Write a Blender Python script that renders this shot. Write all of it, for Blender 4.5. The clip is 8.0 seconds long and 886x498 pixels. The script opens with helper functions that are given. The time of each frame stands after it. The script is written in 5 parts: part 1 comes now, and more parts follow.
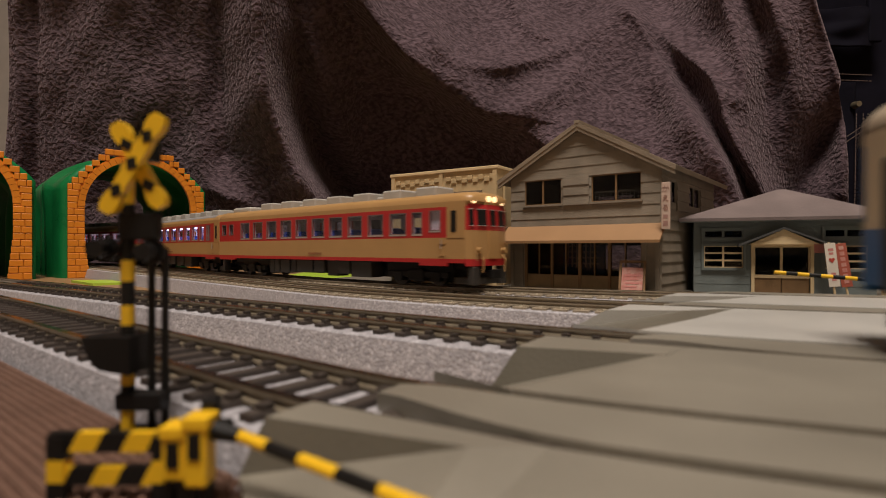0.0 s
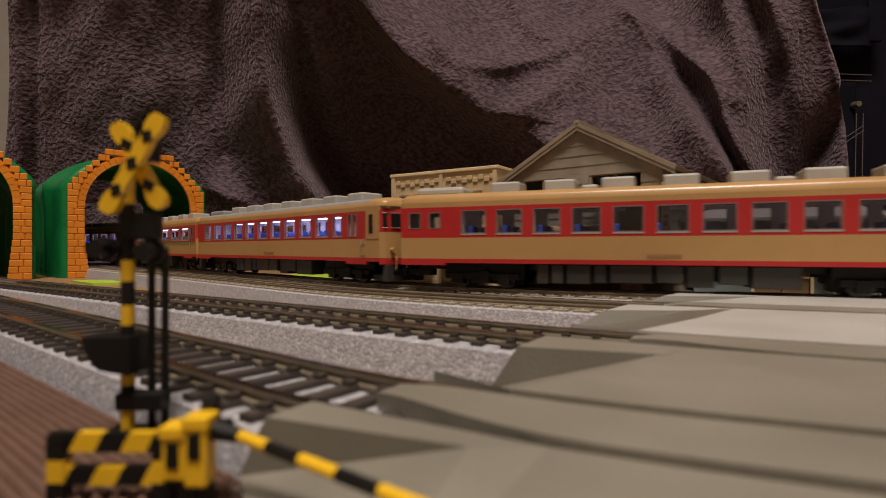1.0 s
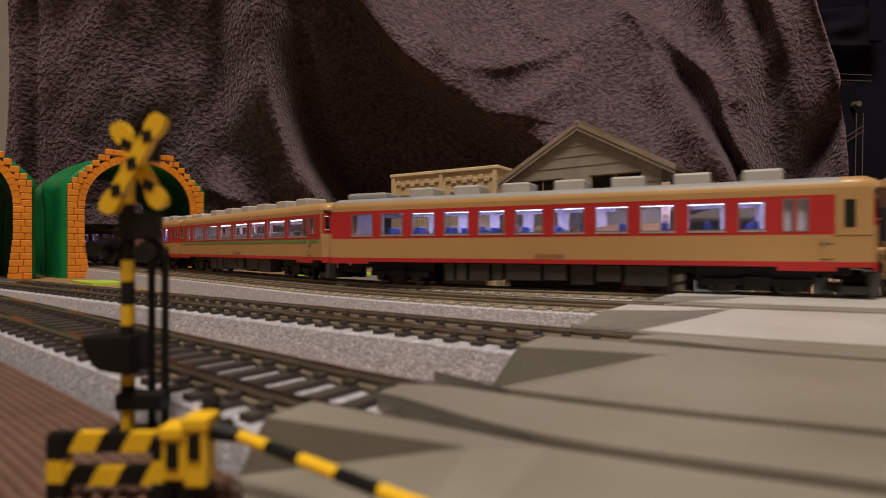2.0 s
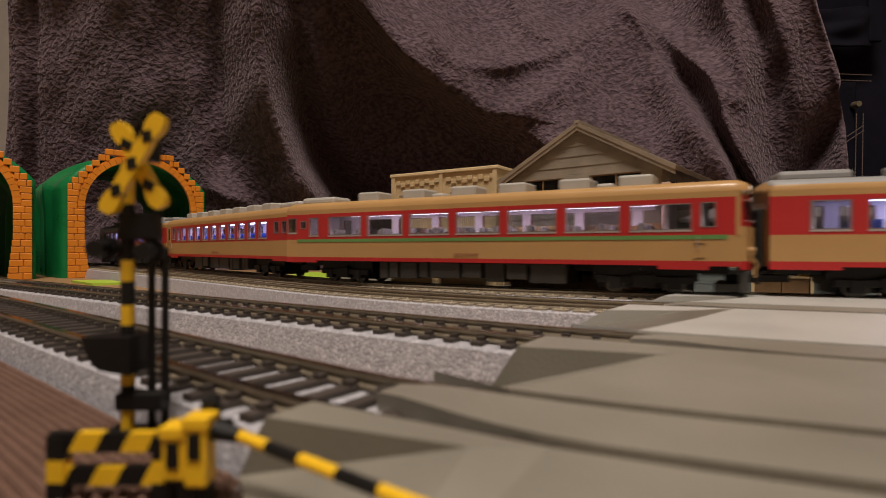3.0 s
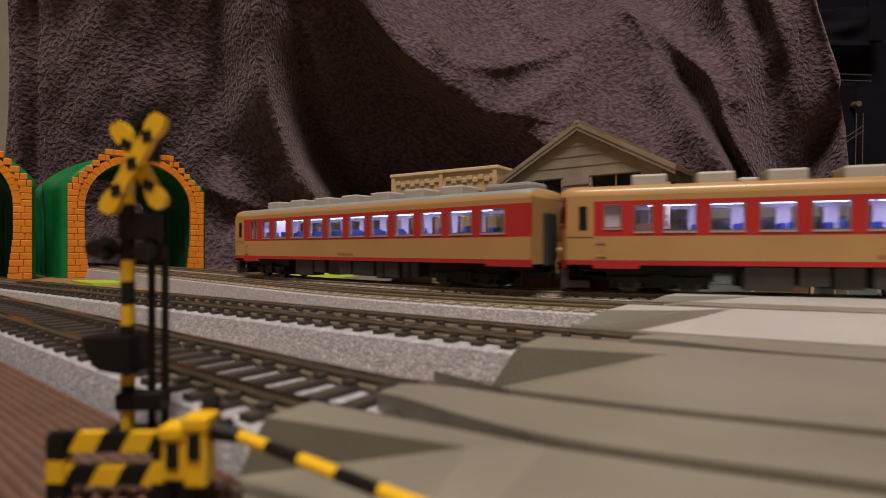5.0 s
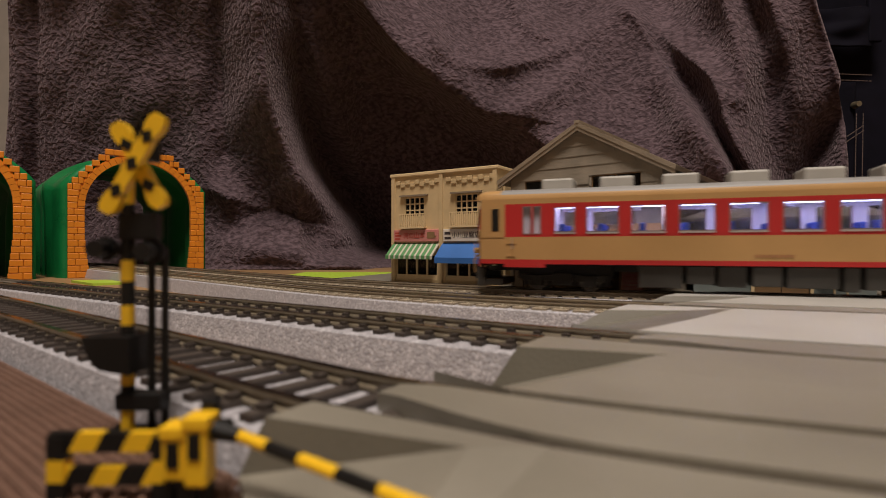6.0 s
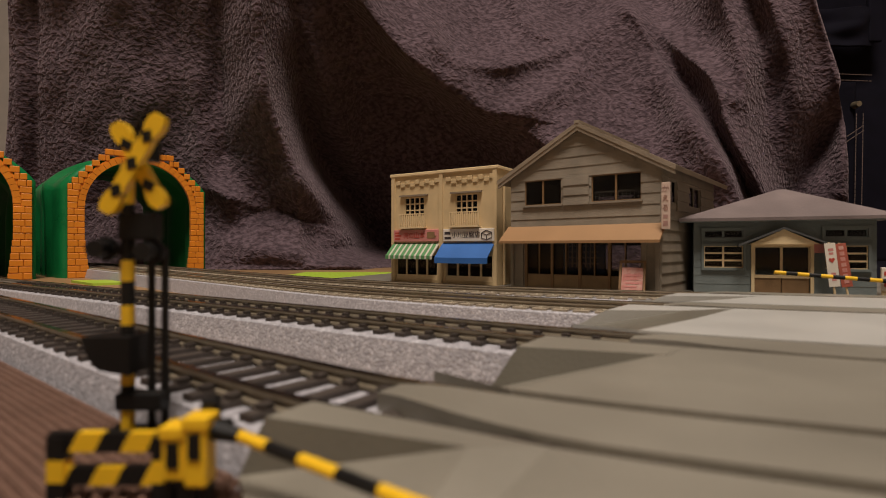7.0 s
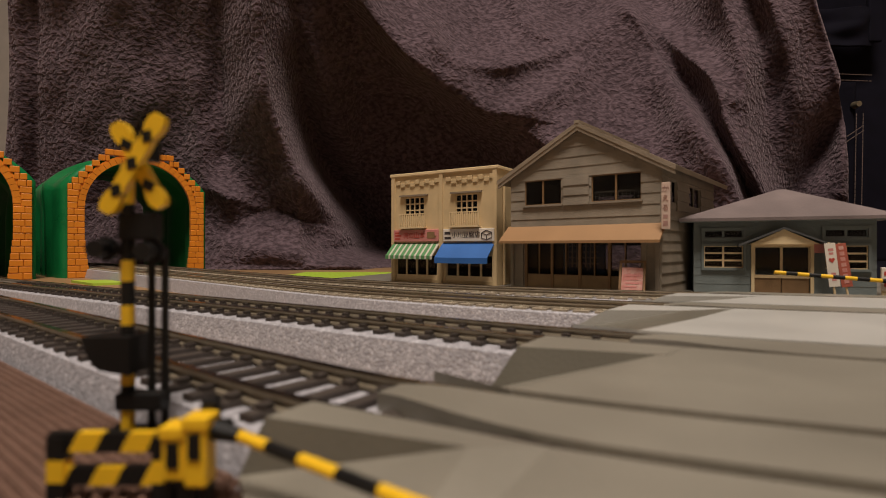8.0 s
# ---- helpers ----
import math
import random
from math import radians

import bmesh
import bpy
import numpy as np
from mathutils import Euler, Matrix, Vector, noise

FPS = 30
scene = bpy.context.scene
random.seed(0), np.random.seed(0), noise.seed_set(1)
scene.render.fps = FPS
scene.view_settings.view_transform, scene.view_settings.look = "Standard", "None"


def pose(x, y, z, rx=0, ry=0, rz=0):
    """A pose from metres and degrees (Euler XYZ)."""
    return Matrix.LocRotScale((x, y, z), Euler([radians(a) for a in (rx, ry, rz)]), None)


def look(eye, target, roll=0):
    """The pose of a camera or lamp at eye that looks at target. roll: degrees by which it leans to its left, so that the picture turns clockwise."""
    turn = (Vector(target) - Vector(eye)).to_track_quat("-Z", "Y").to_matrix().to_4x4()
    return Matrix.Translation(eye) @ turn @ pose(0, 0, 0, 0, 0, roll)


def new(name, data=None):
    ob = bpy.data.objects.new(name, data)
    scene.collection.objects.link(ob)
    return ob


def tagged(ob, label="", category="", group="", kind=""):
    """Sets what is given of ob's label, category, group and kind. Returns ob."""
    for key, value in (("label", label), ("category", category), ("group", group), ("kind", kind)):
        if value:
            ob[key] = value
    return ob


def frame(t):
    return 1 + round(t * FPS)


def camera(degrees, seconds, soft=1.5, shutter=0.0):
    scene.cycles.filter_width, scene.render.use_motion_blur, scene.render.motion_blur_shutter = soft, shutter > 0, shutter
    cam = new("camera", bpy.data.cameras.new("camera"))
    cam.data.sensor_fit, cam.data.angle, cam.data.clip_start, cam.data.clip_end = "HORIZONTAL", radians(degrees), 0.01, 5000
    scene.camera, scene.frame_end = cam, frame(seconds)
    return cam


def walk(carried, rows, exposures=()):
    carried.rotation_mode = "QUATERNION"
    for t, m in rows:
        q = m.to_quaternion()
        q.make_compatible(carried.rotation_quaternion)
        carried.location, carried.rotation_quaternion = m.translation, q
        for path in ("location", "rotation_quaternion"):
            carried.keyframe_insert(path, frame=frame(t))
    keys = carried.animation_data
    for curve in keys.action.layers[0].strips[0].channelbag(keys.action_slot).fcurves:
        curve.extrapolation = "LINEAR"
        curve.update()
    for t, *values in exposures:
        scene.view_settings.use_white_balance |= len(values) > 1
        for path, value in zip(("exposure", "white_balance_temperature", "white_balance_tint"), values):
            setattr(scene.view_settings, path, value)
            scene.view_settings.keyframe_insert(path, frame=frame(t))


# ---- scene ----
cam = camera(79.4, 8.0, soft=0.9, shutter=0.3)
cam.data.dof.use_dof = True
cam.data.dof.focus_distance = 0.26
cam.data.dof.aperture_fstop = 40
EYE = pose(0, 0, 0.01834, 89.94, 0, 0)
walk(cam, [(0.0, EYE), (8.0, EYE)], exposures=[(0.0, 0.0), (8.0, 0.0)])

# ---------------------------------------------------------------- light
world = bpy.data.worlds.new("room_air")
scene.world = world
world.use_nodes = True
world.node_tree.nodes["Background"].inputs[0].default_value = (1.0, 0.86, 0.72, 1)
world.node_tree.nodes["Background"].inputs[1].default_value = 0.02


def area_lamp(name, where, target, size, watts, colour):
    data = bpy.data.lights.new(name, "AREA")
    data.shape, data.size, data.energy, data.color = "DISK", size, watts, colour
    ob = new(name, data)
    ob.matrix_world = look(where, target)
    return ob


area_lamp("ceiling_lamp", (0.0, -0.34, 1.46), (0.05, 0.15, 0.0), 0.5, 29.5, (1.0, 0.885, 0.785))

# ---------------------------------------------------------------- materials
MM = 0.001


def mat(name, colour, rough=0.5, metal=0.0, var=0.12, scale=400.0, bump=0.0, bump_scale=1500.0,
        second=None, spots=0.5, emit=0.0, coat=0.0, per_object=0.0, spec=0.5):
    """A surface with broad staining and fine grain. Scales are per metre."""
    m = bpy.data.materials.new(name)
    m.use_nodes = True
    nt = m.node_tree
    n, l = nt.nodes, nt.links
    b = n["Principled BSDF"]
    tc = n.new("ShaderNodeTexCoord")
    big = n.new("ShaderNodeTexNoise")
    big.inputs["Scale"].default_value = scale
    big.inputs["Detail"].default_value = 5
    l.new(tc.outputs["Object"], big.inputs["Vector"])
    fine = n.new("ShaderNodeTexNoise")
    fine.inputs["Scale"].default_value = bump_scale
    fine.inputs["Detail"].default_value = 3
    l.new(tc.outputs["Object"], fine.inputs["Vector"])
    ramp = n.new("ShaderNodeValToRGB")
    c = colour
    d = second or tuple(x * (1 - 2.2 * var) for x in c)
    ramp.color_ramp.elements[0].position, ramp.color_ramp.elements[1].position = spots - 0.18, spots + 0.18
    ramp.color_ramp.elements[0].color = (*d, 1)
    ramp.color_ramp.elements[1].color = (*c, 1)
    l.new(big.outputs["Fac"], ramp.inputs["Fac"])
    hsv = n.new("ShaderNodeHueSaturation")
    l.new(ramp.outputs["Color"], hsv.inputs["Color"])
    mul = n.new("ShaderNodeMath")
    mul.operation = "MULTIPLY_ADD"
    mul.inputs[1].default_value, mul.inputs[2].default_value = var * 1.2, 1 - var * 0.6
    l.new(fine.outputs["Fac"], mul.inputs[0])
    if per_object:
        info = n.new("ShaderNodeObjectInfo")
        add = n.new("ShaderNodeMath")
        add.operation = "MULTIPLY_ADD"
        add.inputs[1].default_value = per_object
        l.new(info.outputs["Random"], add.inputs[0])
        l.new(mul.outputs[0], add.inputs[2])
        l.new(add.outputs[0], hsv.inputs["Value"])
    else:
        l.new(mul.outputs[0], hsv.inputs["Value"])
    l.new(hsv.outputs["Color"], b.inputs["Base Color"])
    rr = n.new("ShaderNodeMath")
    rr.operation = "MULTIPLY_ADD"
    rr.inputs[1].default_value, rr.inputs[2].default_value = 0.2, max(rough - 0.1, 0.02)
    l.new(big.outputs["Fac"], rr.inputs[0])
    l.new(rr.outputs[0], b.inputs["Roughness"])
    b.inputs["Metallic"].default_value = metal
    b.inputs["Specular IOR Level"].default_value = spec
    b.inputs["Coat Weight"].default_value = coat
    if bump:
        bp = n.new("ShaderNodeBump")
        bp.inputs["Strength"].default_value = bump
        bp.inputs["Distance"].default_value = 0.0006
        l.new(fine.outputs["Fac"], bp.inputs["Height"])
        l.new(bp.outputs["Normal"], b.inputs["Normal"])
    if emit:
        b.inputs["Emission Color"].default_value = (*colour, 1)
        b.inputs["Emission Strength"].default_value = emit
    return m


def glass(name, tint=(0.9, 0.92, 0.95), rough=0.03, gloss=0.05):
    m = bpy.data.materials.new(name)
    m.use_nodes = True
    n, l = m.node_tree.nodes, m.node_tree.links
    n.remove(n["Principled BSDF"])
    t = n.new("ShaderNodeBsdfTransparent")
    t.inputs[0].default_value = (*tint, 1)
    g = n.new("ShaderNodeBsdfGlossy")
    g.inputs["Roughness"].default_value = rough
    mx = n.new("ShaderNodeMixShader")
    mx.inputs[0].default_value = gloss
    l.new(t.outputs[0], mx.inputs[1])
    l.new(g.outputs[0], mx.inputs[2])
    l.new(mx.outputs[0], n["Material Output"].inputs["Surface"])
    return m


CREAM = mat("cream_paint", (0.46, 0.265, 0.102), 0.32, var=0.05, scale=60, bump=0.02)
RED = mat("red_paint", (0.456, 0.024, 0.024), 0.32, var=0.06, scale=60, bump=0.02)
GREEN_LINE = mat("green_line_paint", (0.13, 0.27, 0.08), 0.35, var=0.06, scale=60)
BLUE_PAINT = mat("blue_paint", (0.036, 0.144, 0.36), 0.32, var=0.06, scale=60)
PALE_PAINT = mat("pale_cream_paint", (0.682, 0.572, 0.418), 0.35, var=0.05, scale=60)
ROOF_GREY = mat("roof_grey_plastic", (0.26, 0.25, 0.24), 0.55, var=0.06, scale=120, bump=0.05)
COOLER = mat("cooler_grey_plastic", (0.44, 0.42, 0.38), 0.5, var=0.06, scale=150, bump=0.05)
UNDER = mat("underframe_grey_plastic", (0.042, 0.038, 0.033), 0.5, var=0.1, scale=150, bump=0.05)
BLACK = mat("black_plastic", (0.009, 0.0085, 0.008), 0.45, var=0.1, scale=200, spec=0.3)
STEEL = mat("wheel_steel", (0.09, 0.083, 0.075), 0.35, metal=0.9, var=0.1, scale=300)
SEAT = mat("seat_blue_plastic", (0.025, 0.07, 0.42), 0.6, var=0.1, scale=200)
SEAT_GREY = mat("seat_grey_plastic", (0.30, 0.28, 0.28), 0.6, var=0.1, scale=200)
INNER = mat("interior_plastic", (0.78, 0.70, 0.78), 0.6, var=0.05, scale=100)
LED = mat("interior_led", (0.74, 0.70, 1.0), 0.5, emit=6.0)
PINK_LED = mat("interior_led_pink", (1.0, 0.78, 0.86), 0.5, emit=4.0)
GLOW = mat("lit_headlamp_lens", (1.0, 0.66, 0.34), 0.1, var=0.02, emit=1.6)
LENS = mat("headlamp_lens", (0.9, 0.85, 0.75), 0.08, var=0.02, coat=0.5)
SILVER = mat("silver_window_trim", (0.52, 0.47, 0.45), 0.3, metal=0.5, var=0.04)
FADED_PRINT = mat("faded_brown_print", (0.33, 0.14, 0.06), 0.5, var=0.1)
FRAME_GREY = mat("grey_window_rubber", (0.20, 0.15, 0.14), 0.5, var=0.06)
PANE = glass("clear_window_plastic")
BLACK_RUBBER = mat("gangway_rubber", (0.03, 0.028, 0.027), 0.7, var=0.1)

RAIL = mat("rail_nickel_brown", (0.2472, 0.2047, 0.1437), 0.42, metal=0.1, var=0.12, scale=500, bump=0.05)
RAIL_TOP = mat("rail_nickel_silver", (0.42, 0.36, 0.28), 0.2, metal=1.0, var=0.1, scale=500)
TIE = mat("sleeper_dark_brown", (0.050, 0.038, 0.031), 0.55, var=0.15, scale=600, per_object=0.25)
RAIL_TAN = mat("rail_tan_brown", (0.33, 0.275, 0.20), 0.42, metal=0.1, var=0.12, scale=500, bump=0.05)
TIE_TAN = mat("sleeper_tan_brown", (0.32, 0.26, 0.185), 0.5, var=0.12, scale=600, per_object=0.15)
TIE_PALE = mat("sleeper_fastening_pale", (0.62, 0.56, 0.44), 0.5, var=0.1, scale=600)
ROAD = mat("crossing_grey_plastic", (0.232, 0.210, 0.168), 0.42, var=0.09, scale=70, bump=0.12, bump_scale=2600)
# darker copy of the crossing plastic: the slopes' shade is put into the colour
SLOPE_SHADE = mat("shaded_slope_plastic", (0.150, 0.135, 0.104), 0.45, var=0.09, scale=70, bump=0.12, bump_scale=2600)
PALE_ROAD = mat("pale_grey_crossing_plastic", (0.46, 0.445, 0.41), 0.36, var=0.05, scale=70, bump=0.1, bump_scale=2600)
DECK = mat("street_grey_plastic", (0.17, 0.15, 0.12), 0.5, var=0.08, scale=60, bump=0.1, bump_scale=2400)
YELLOW = mat("yellow_plastic", (0.86, 0.51, 0.018), 0.35, var=0.05, scale=200)
TUN_GREEN = mat("tunnel_green_plastic", (0.010, 0.19, 0.054), 0.3, var=0.14, scale=40, bump=0.05, bump_scale=300, spec=0.3)
TUN_ORANGE = mat("tunnel_orange_plastic", (0.66, 0.215, 0.0144), 0.38, var=0.08, scale=80, per_object=0.08)
# duller, darker tunnel green: the shade inside the tunnel is painted in
TUN_INSIDE_SHADE = mat("shaded_tunnel_green_plastic", (0.010, 0.12, 0.032), 0.75, var=0.14, scale=40, spec=0.1)
LIME = mat("lime_green_card", (0.40, 0.56, 0.05), 0.5, var=0.06, scale=80)
TABLE = mat("tan_floor_boards", (0.36, 0.21, 0.095), 0.5, var=0.2, scale=12, bump=0.05)
PLASTER = mat("cream_wallpaper", (0.46, 0.41, 0.36), 0.8, var=0.05, scale=20, bump=0.1, bump_scale=500)


def ballast_material():
    m = bpy.data.materials.new("grey_ballast_plastic")
    m.use_nodes = True
    n, l = m.node_tree.nodes, m.node_tree.links
    b = n["Principled BSDF"]
    tc = n.new("ShaderNodeTexCoord")
    v = n.new("ShaderNodeTexVoronoi")
    v.inputs["Scale"].default_value = 2100
    l.new(tc.outputs["Object"], v.inputs["Vector"])
    nz = n.new("ShaderNodeTexNoise")
    nz.inputs["Scale"].default_value = 900
    nz.inputs["Detail"].default_value = 6
    l.new(tc.outputs["Object"], nz.inputs["Vector"])
    sep = n.new("ShaderNodeSeparateColor")
    l.new(v.outputs["Color"], sep.inputs[0])
    ramp = n.new("ShaderNodeValToRGB")
    e = ramp.color_ramp.elements
    e[0].position, e[0].color = 0.0, (0.305, 0.293, 0.312, 1)
    e[1].position, e[1].color = 1.0, (0.52, 0.50, 0.526, 1)
    mid = ramp.color_ramp.elements.new(0.6)
    mid.color = (0.38, 0.366, 0.386, 1)
    l.new(sep.outputs[0], ramp.inputs["Fac"])
    hsv = n.new("ShaderNodeHueSaturation")
    mul = n.new("ShaderNodeMath")
    mul.operation = "MULTIPLY_ADD"
    mul.inputs[1].default_value, mul.inputs[2].default_value = 0.6, 0.7
    l.new(nz.outputs["Fac"], mul.inputs[0])
    l.new(mul.outputs[0], hsv.inputs["Value"])
    l.new(ramp.outputs["Color"], hsv.inputs["Color"])
    l.new(hsv.outputs["Color"], b.inputs["Base Color"])
    b.inputs["Roughness"].default_value = 0.42
    bp = n.new("ShaderNodeBump")
    bp.inputs["Strength"].default_value = 0.35
    bp.inputs["Distance"].default_value = 0.0003
    l.new(v.outputs["Distance"], bp.inputs["Height"])
    bp.invert = True
    l.new(bp.outputs["Normal"], b.inputs["Normal"])
    return m


def fleece_material():
    m = bpy.data.materials.new("grey_brown_fleece")
    m.use_nodes = True
    n, l = m.node_tree.nodes, m.node_tree.links
    b = n["Principled BSDF"]
    tc = n.new("ShaderNodeTexCoord")
    mp = n.new("ShaderNodeMapping")
    mp.inputs["Rotation"].default_value = (0, 0.6, 0)
    mp.inputs["Scale"].default_value = (0.85, 1.0, 1.15)
    l.new(tc.outputs["Object"], mp.inputs["Vector"])
    a = n.new("ShaderNodeTexNoise")
    a.inputs["Scale"].default_value = 250
    a.inputs["Detail"].default_value = 1.8
    a.inputs["Roughness"].default_value = 0.5
    a.inputs["Distortion"].default_value = 0.35
    l.new(mp.outputs[0], a.inputs["Vector"])
    w = n.new("ShaderNodeTexNoise")
    w.inputs["Scale"].default_value = 14
    w.inputs["Detail"].default_value = 3
    l.new(tc.outputs["Object"], w.inputs["Vector"])
    ramp = n.new("ShaderNodeValToRGB")
    e = ramp.color_ramp.elements
    e[0].position, e[0].color = 0.36, (0.051, 0.0355, 0.0405, 1)
    e[1].position, e[1].color = 0.64, (0.116, 0.081, 0.0925, 1)
    l.new(a.outputs["Fac"], ramp.inputs["Fac"])
    hsv = n.new("ShaderNodeHueSaturation")
    mul = n.new("ShaderNodeMath")
    mul.operation = "MULTIPLY_ADD"
    mul.inputs[1].default_value, mul.inputs[2].default_value = 0.7, 0.65
    l.new(w.outputs["Fac"], mul.inputs[0])
    l.new(mul.outputs[0], hsv.inputs["Value"])
    l.new(ramp.outputs["Color"], hsv.inputs["Color"])
    l.new(hsv.outputs["Color"], b.inputs["Base Color"])
    b.inputs["Roughness"].default_value = 0.95
    b.inputs["Specular IOR Level"].default_value = 0.0
    b.inputs["Sheen Weight"].default_value = 0.28
    b.inputs["Sheen Tint"].default_value = (0.62, 0.50, 0.52, 1)
    b.inputs["Sheen Roughness"].default_value = 0.45
    bp = n.new("ShaderNodeBump")
    bp.inputs["Strength"].default_value = 1.0
    bp.inputs["Distance"].default_value = 0.0038
    l.new(a.outputs["Fac"], bp.inputs["Height"])
    l.new(bp.outputs["Normal"], b.inputs["Normal"])
    return m


BALLAST = ballast_material()
FLEECE = fleece_material()

# ---------------------------------------------------------------- mesh helpers (all lengths in millimetres)


def mesh_of(name, bm, materials, smooth=False):
    me = bpy.data.meshes.new(name)
    bm.normal_update()
    bm.to_mesh(me)
    bm.free()
    me.transform(Matrix.Scale(MM, 4))
    for m in materials if isinstance(materials, (list, tuple)) else [materials]:
        me.materials.append(m)
    if smooth:
        for p in me.polygons:
            p.use_smooth = True
    return me


def part(name, bm, material, parent=None, label="", at=None, smooth=False, shared=None):
    """Links a bmesh (or a shared mesh) as one mesh object under a thing or part."""
    ob = new(name, shared or mesh_of(name, bm, material, smooth))
    if parent:
        ob.parent = parent
    if at is not None:
        ob.matrix_basis = at
    return tagged(ob, label)


def mpose(x, y, z, rx=0, ry=0, rz=0):
    return pose(x * MM, y * MM, z * MM, rx, ry, rz)


def thing(name, m, label, category, group="", kind=""):
    ob = new(name)
    ob.empty_display_size = 0.005
    ob.matrix_basis = m
    return tagged(ob, label, category, group, kind)


def box(bm, x0, x1, y0, y1, z0, z1, bevel=0.0, mi=0):
    vs = [bm.verts.new((x, y, z)) for z in (z0, z1) for y in (y0, y1) for x in (x0, x1)]
    fs = [bm.faces.new([vs[i] for i in q]) for q in
          ((0, 2, 3, 1), (4, 5, 7, 6), (0, 1, 5, 4), (2, 6, 7, 3), (0, 4, 6, 2), (1, 3, 7, 5))]
    for f_ in fs:
        f_.material_index = mi
    if bevel:
        es = list({e for f_ in fs for e in f_.edges})
        bmesh.ops.bevel(bm, geom=es, offset=bevel, segments=2, affect="EDGES", profile=0.5)
    return bm


def boxes(*args, **kw):
    bm = bmesh.new()
    for a in args:
        box(bm, *a, **kw)
    return bm


def prism(bm, poly, axis, a, b):
    """Extrudes a 2D outline: axis 'x' takes (y, z), 'y' takes (x, z), 'z' takes (x, y)."""
    def v(p, t):
        return {"x": (t, p[0], p[1]), "y": (p[0], t, p[1]), "z": (p[0], p[1], t)}[axis]
    lo = [bm.verts.new(v(p, a)) for p in poly]
    hi = [bm.verts.new(v(p, b)) for p in poly]
    k = len(poly)
    fs = [bm.faces.new(lo), bm.faces.new(hi)]
    fs += [bm.faces.new((lo[i], lo[(i + 1) % k], hi[(i + 1) % k], hi[i])) for i in range(k)]
    bmesh.ops.recalc_face_normals(bm, faces=fs)
    return bm


def rod(bm, p, q, r, seg=10, r2=None):
    p, q = Vector(p), Vector(q)
    d = (q - p)
    t = d.to_track_quat("Z", "Y").to_matrix()
    r2 = r if r2 is None else r2
    a = [bm.verts.new(p + t @ Vector((r * math.cos(i * math.tau / seg), r * math.sin(i * math.tau / seg), 0))) for i in range(seg)]
    b = [bm.verts.new(q + t @ Vector((r2 * math.cos(i * math.tau / seg), r2 * math.sin(i * math.tau / seg), 0))) for i in range(seg)]
    bm.faces.new(list(reversed(a)))
    bm.faces.new(b)
    for i in range(seg):
        bm.faces.new((a[i], a[(i + 1) % seg], b[(i + 1) % seg], b[i]))
    return bm


def quad(bm, *pts):
    return bm.faces.new([bm.verts.new(p) for p in pts])


def holed(bm, x0, x1, z0, z1, holes, y0, y1):
    """A wall in the x-z plane from y0 to y1 thick, with rectangular holes (x0, x1, z0, z1) through it."""
    xs = sorted({x0, x1, *[v for h in holes for v in h[:2]]})
    zs = sorted({z0, z1, *[v for h in holes for v in h[2:]]})
    grid = {}

    def vert(i, j, y):
        if (i, j, y) not in grid:
            grid[i, j, y] = bm.verts.new((xs[i], y, zs[j]))
        return grid[i, j, y]

    def solid(i, j):
        if not (0 <= i < len(xs) - 1 and 0 <= j < len(zs) - 1):
            return False
        cx, cz = (xs[i] + xs[i + 1]) / 2, (zs[j] + zs[j + 1]) / 2
        return not any(h[0] < cx < h[1] and h[2] < cz < h[3] for h in holes)
    for i in range(len(xs) - 1):
        for j in range(len(zs) - 1):
            if not solid(i, j):
                continue
            bm.faces.new([vert(i, j, y0), vert(i + 1, j, y0), vert(i + 1, j + 1, y0), vert(i, j + 1, y0)])
            bm.faces.new([vert(i, j, y1), vert(i, j + 1, y1), vert(i + 1, j + 1, y1), vert(i + 1, j, y1)])
            for di, dj, a, b in ((-1, 0, (i, j), (i, j + 1)), (1, 0, (i + 1, j), (i + 1, j + 1)),
                                 (0, -1, (i, j), (i + 1, j)), (0, 1, (i, j + 1), (i + 1, j + 1))):
                if not solid(i + di, j + dj):
                    bm.faces.new([vert(*a, y0), vert(*a, y1), vert(*b, y1), vert(*b, y0)])
    bmesh.ops.recalc_face_normals(bm, faces=bm.faces[:])
    return bm


# ---------------------------------------------------------------- track plan
# start of the bend (x, y), heading of the straight before it, radius and length of the bend; then straight on
PLAN = {1: (-13.7, 48.3, 38.7, 116, 35), 2: (4.1, 79.8, 34.6, 254, 87),
        3: (-44.7, 169.4, 44.7, 310, 128), 4: (-58.3, 213.4, 46.1, 302, 140)}
# further back two of them swing round inside the tunnel: distance before the bend, radius, length
BACK = {3: (-255, 250, 155), 4: (-215, 250, 155)}


def on_track(k, s, off=0.0):
    """The place and heading at s mm along track k, off mm to its far side."""
    px, py, a, r, ln = PLAN[k]
    a = radians(a)
    if k in BACK and s < BACK[k][0]:
        s0, rb, lb = BACK[k]
        x, y = px + s0 * math.cos(a), py - s0 * math.sin(a)
        q = min(s0 - s, lb)
        b = a - q / rb
        x -= rb * (math.sin(a) - math.sin(b))
        y += rb * (math.cos(b) - math.cos(a))
        rest = (s0 - s) - q
        x, y = x - rest * math.cos(b), y + rest * math.sin(b)
    else:
        q = min(max(s, 0.0), ln)
        b = a - q / r
        x = px + r * math.sin(a) - r * math.sin(b)
        y = py + r * math.cos(a) - r * math.cos(b)
        x, y = x + (s - q) * math.cos(b), y - (s - q) * math.sin(b)
    return x + off * math.sin(b), y + off * math.cos(b), b


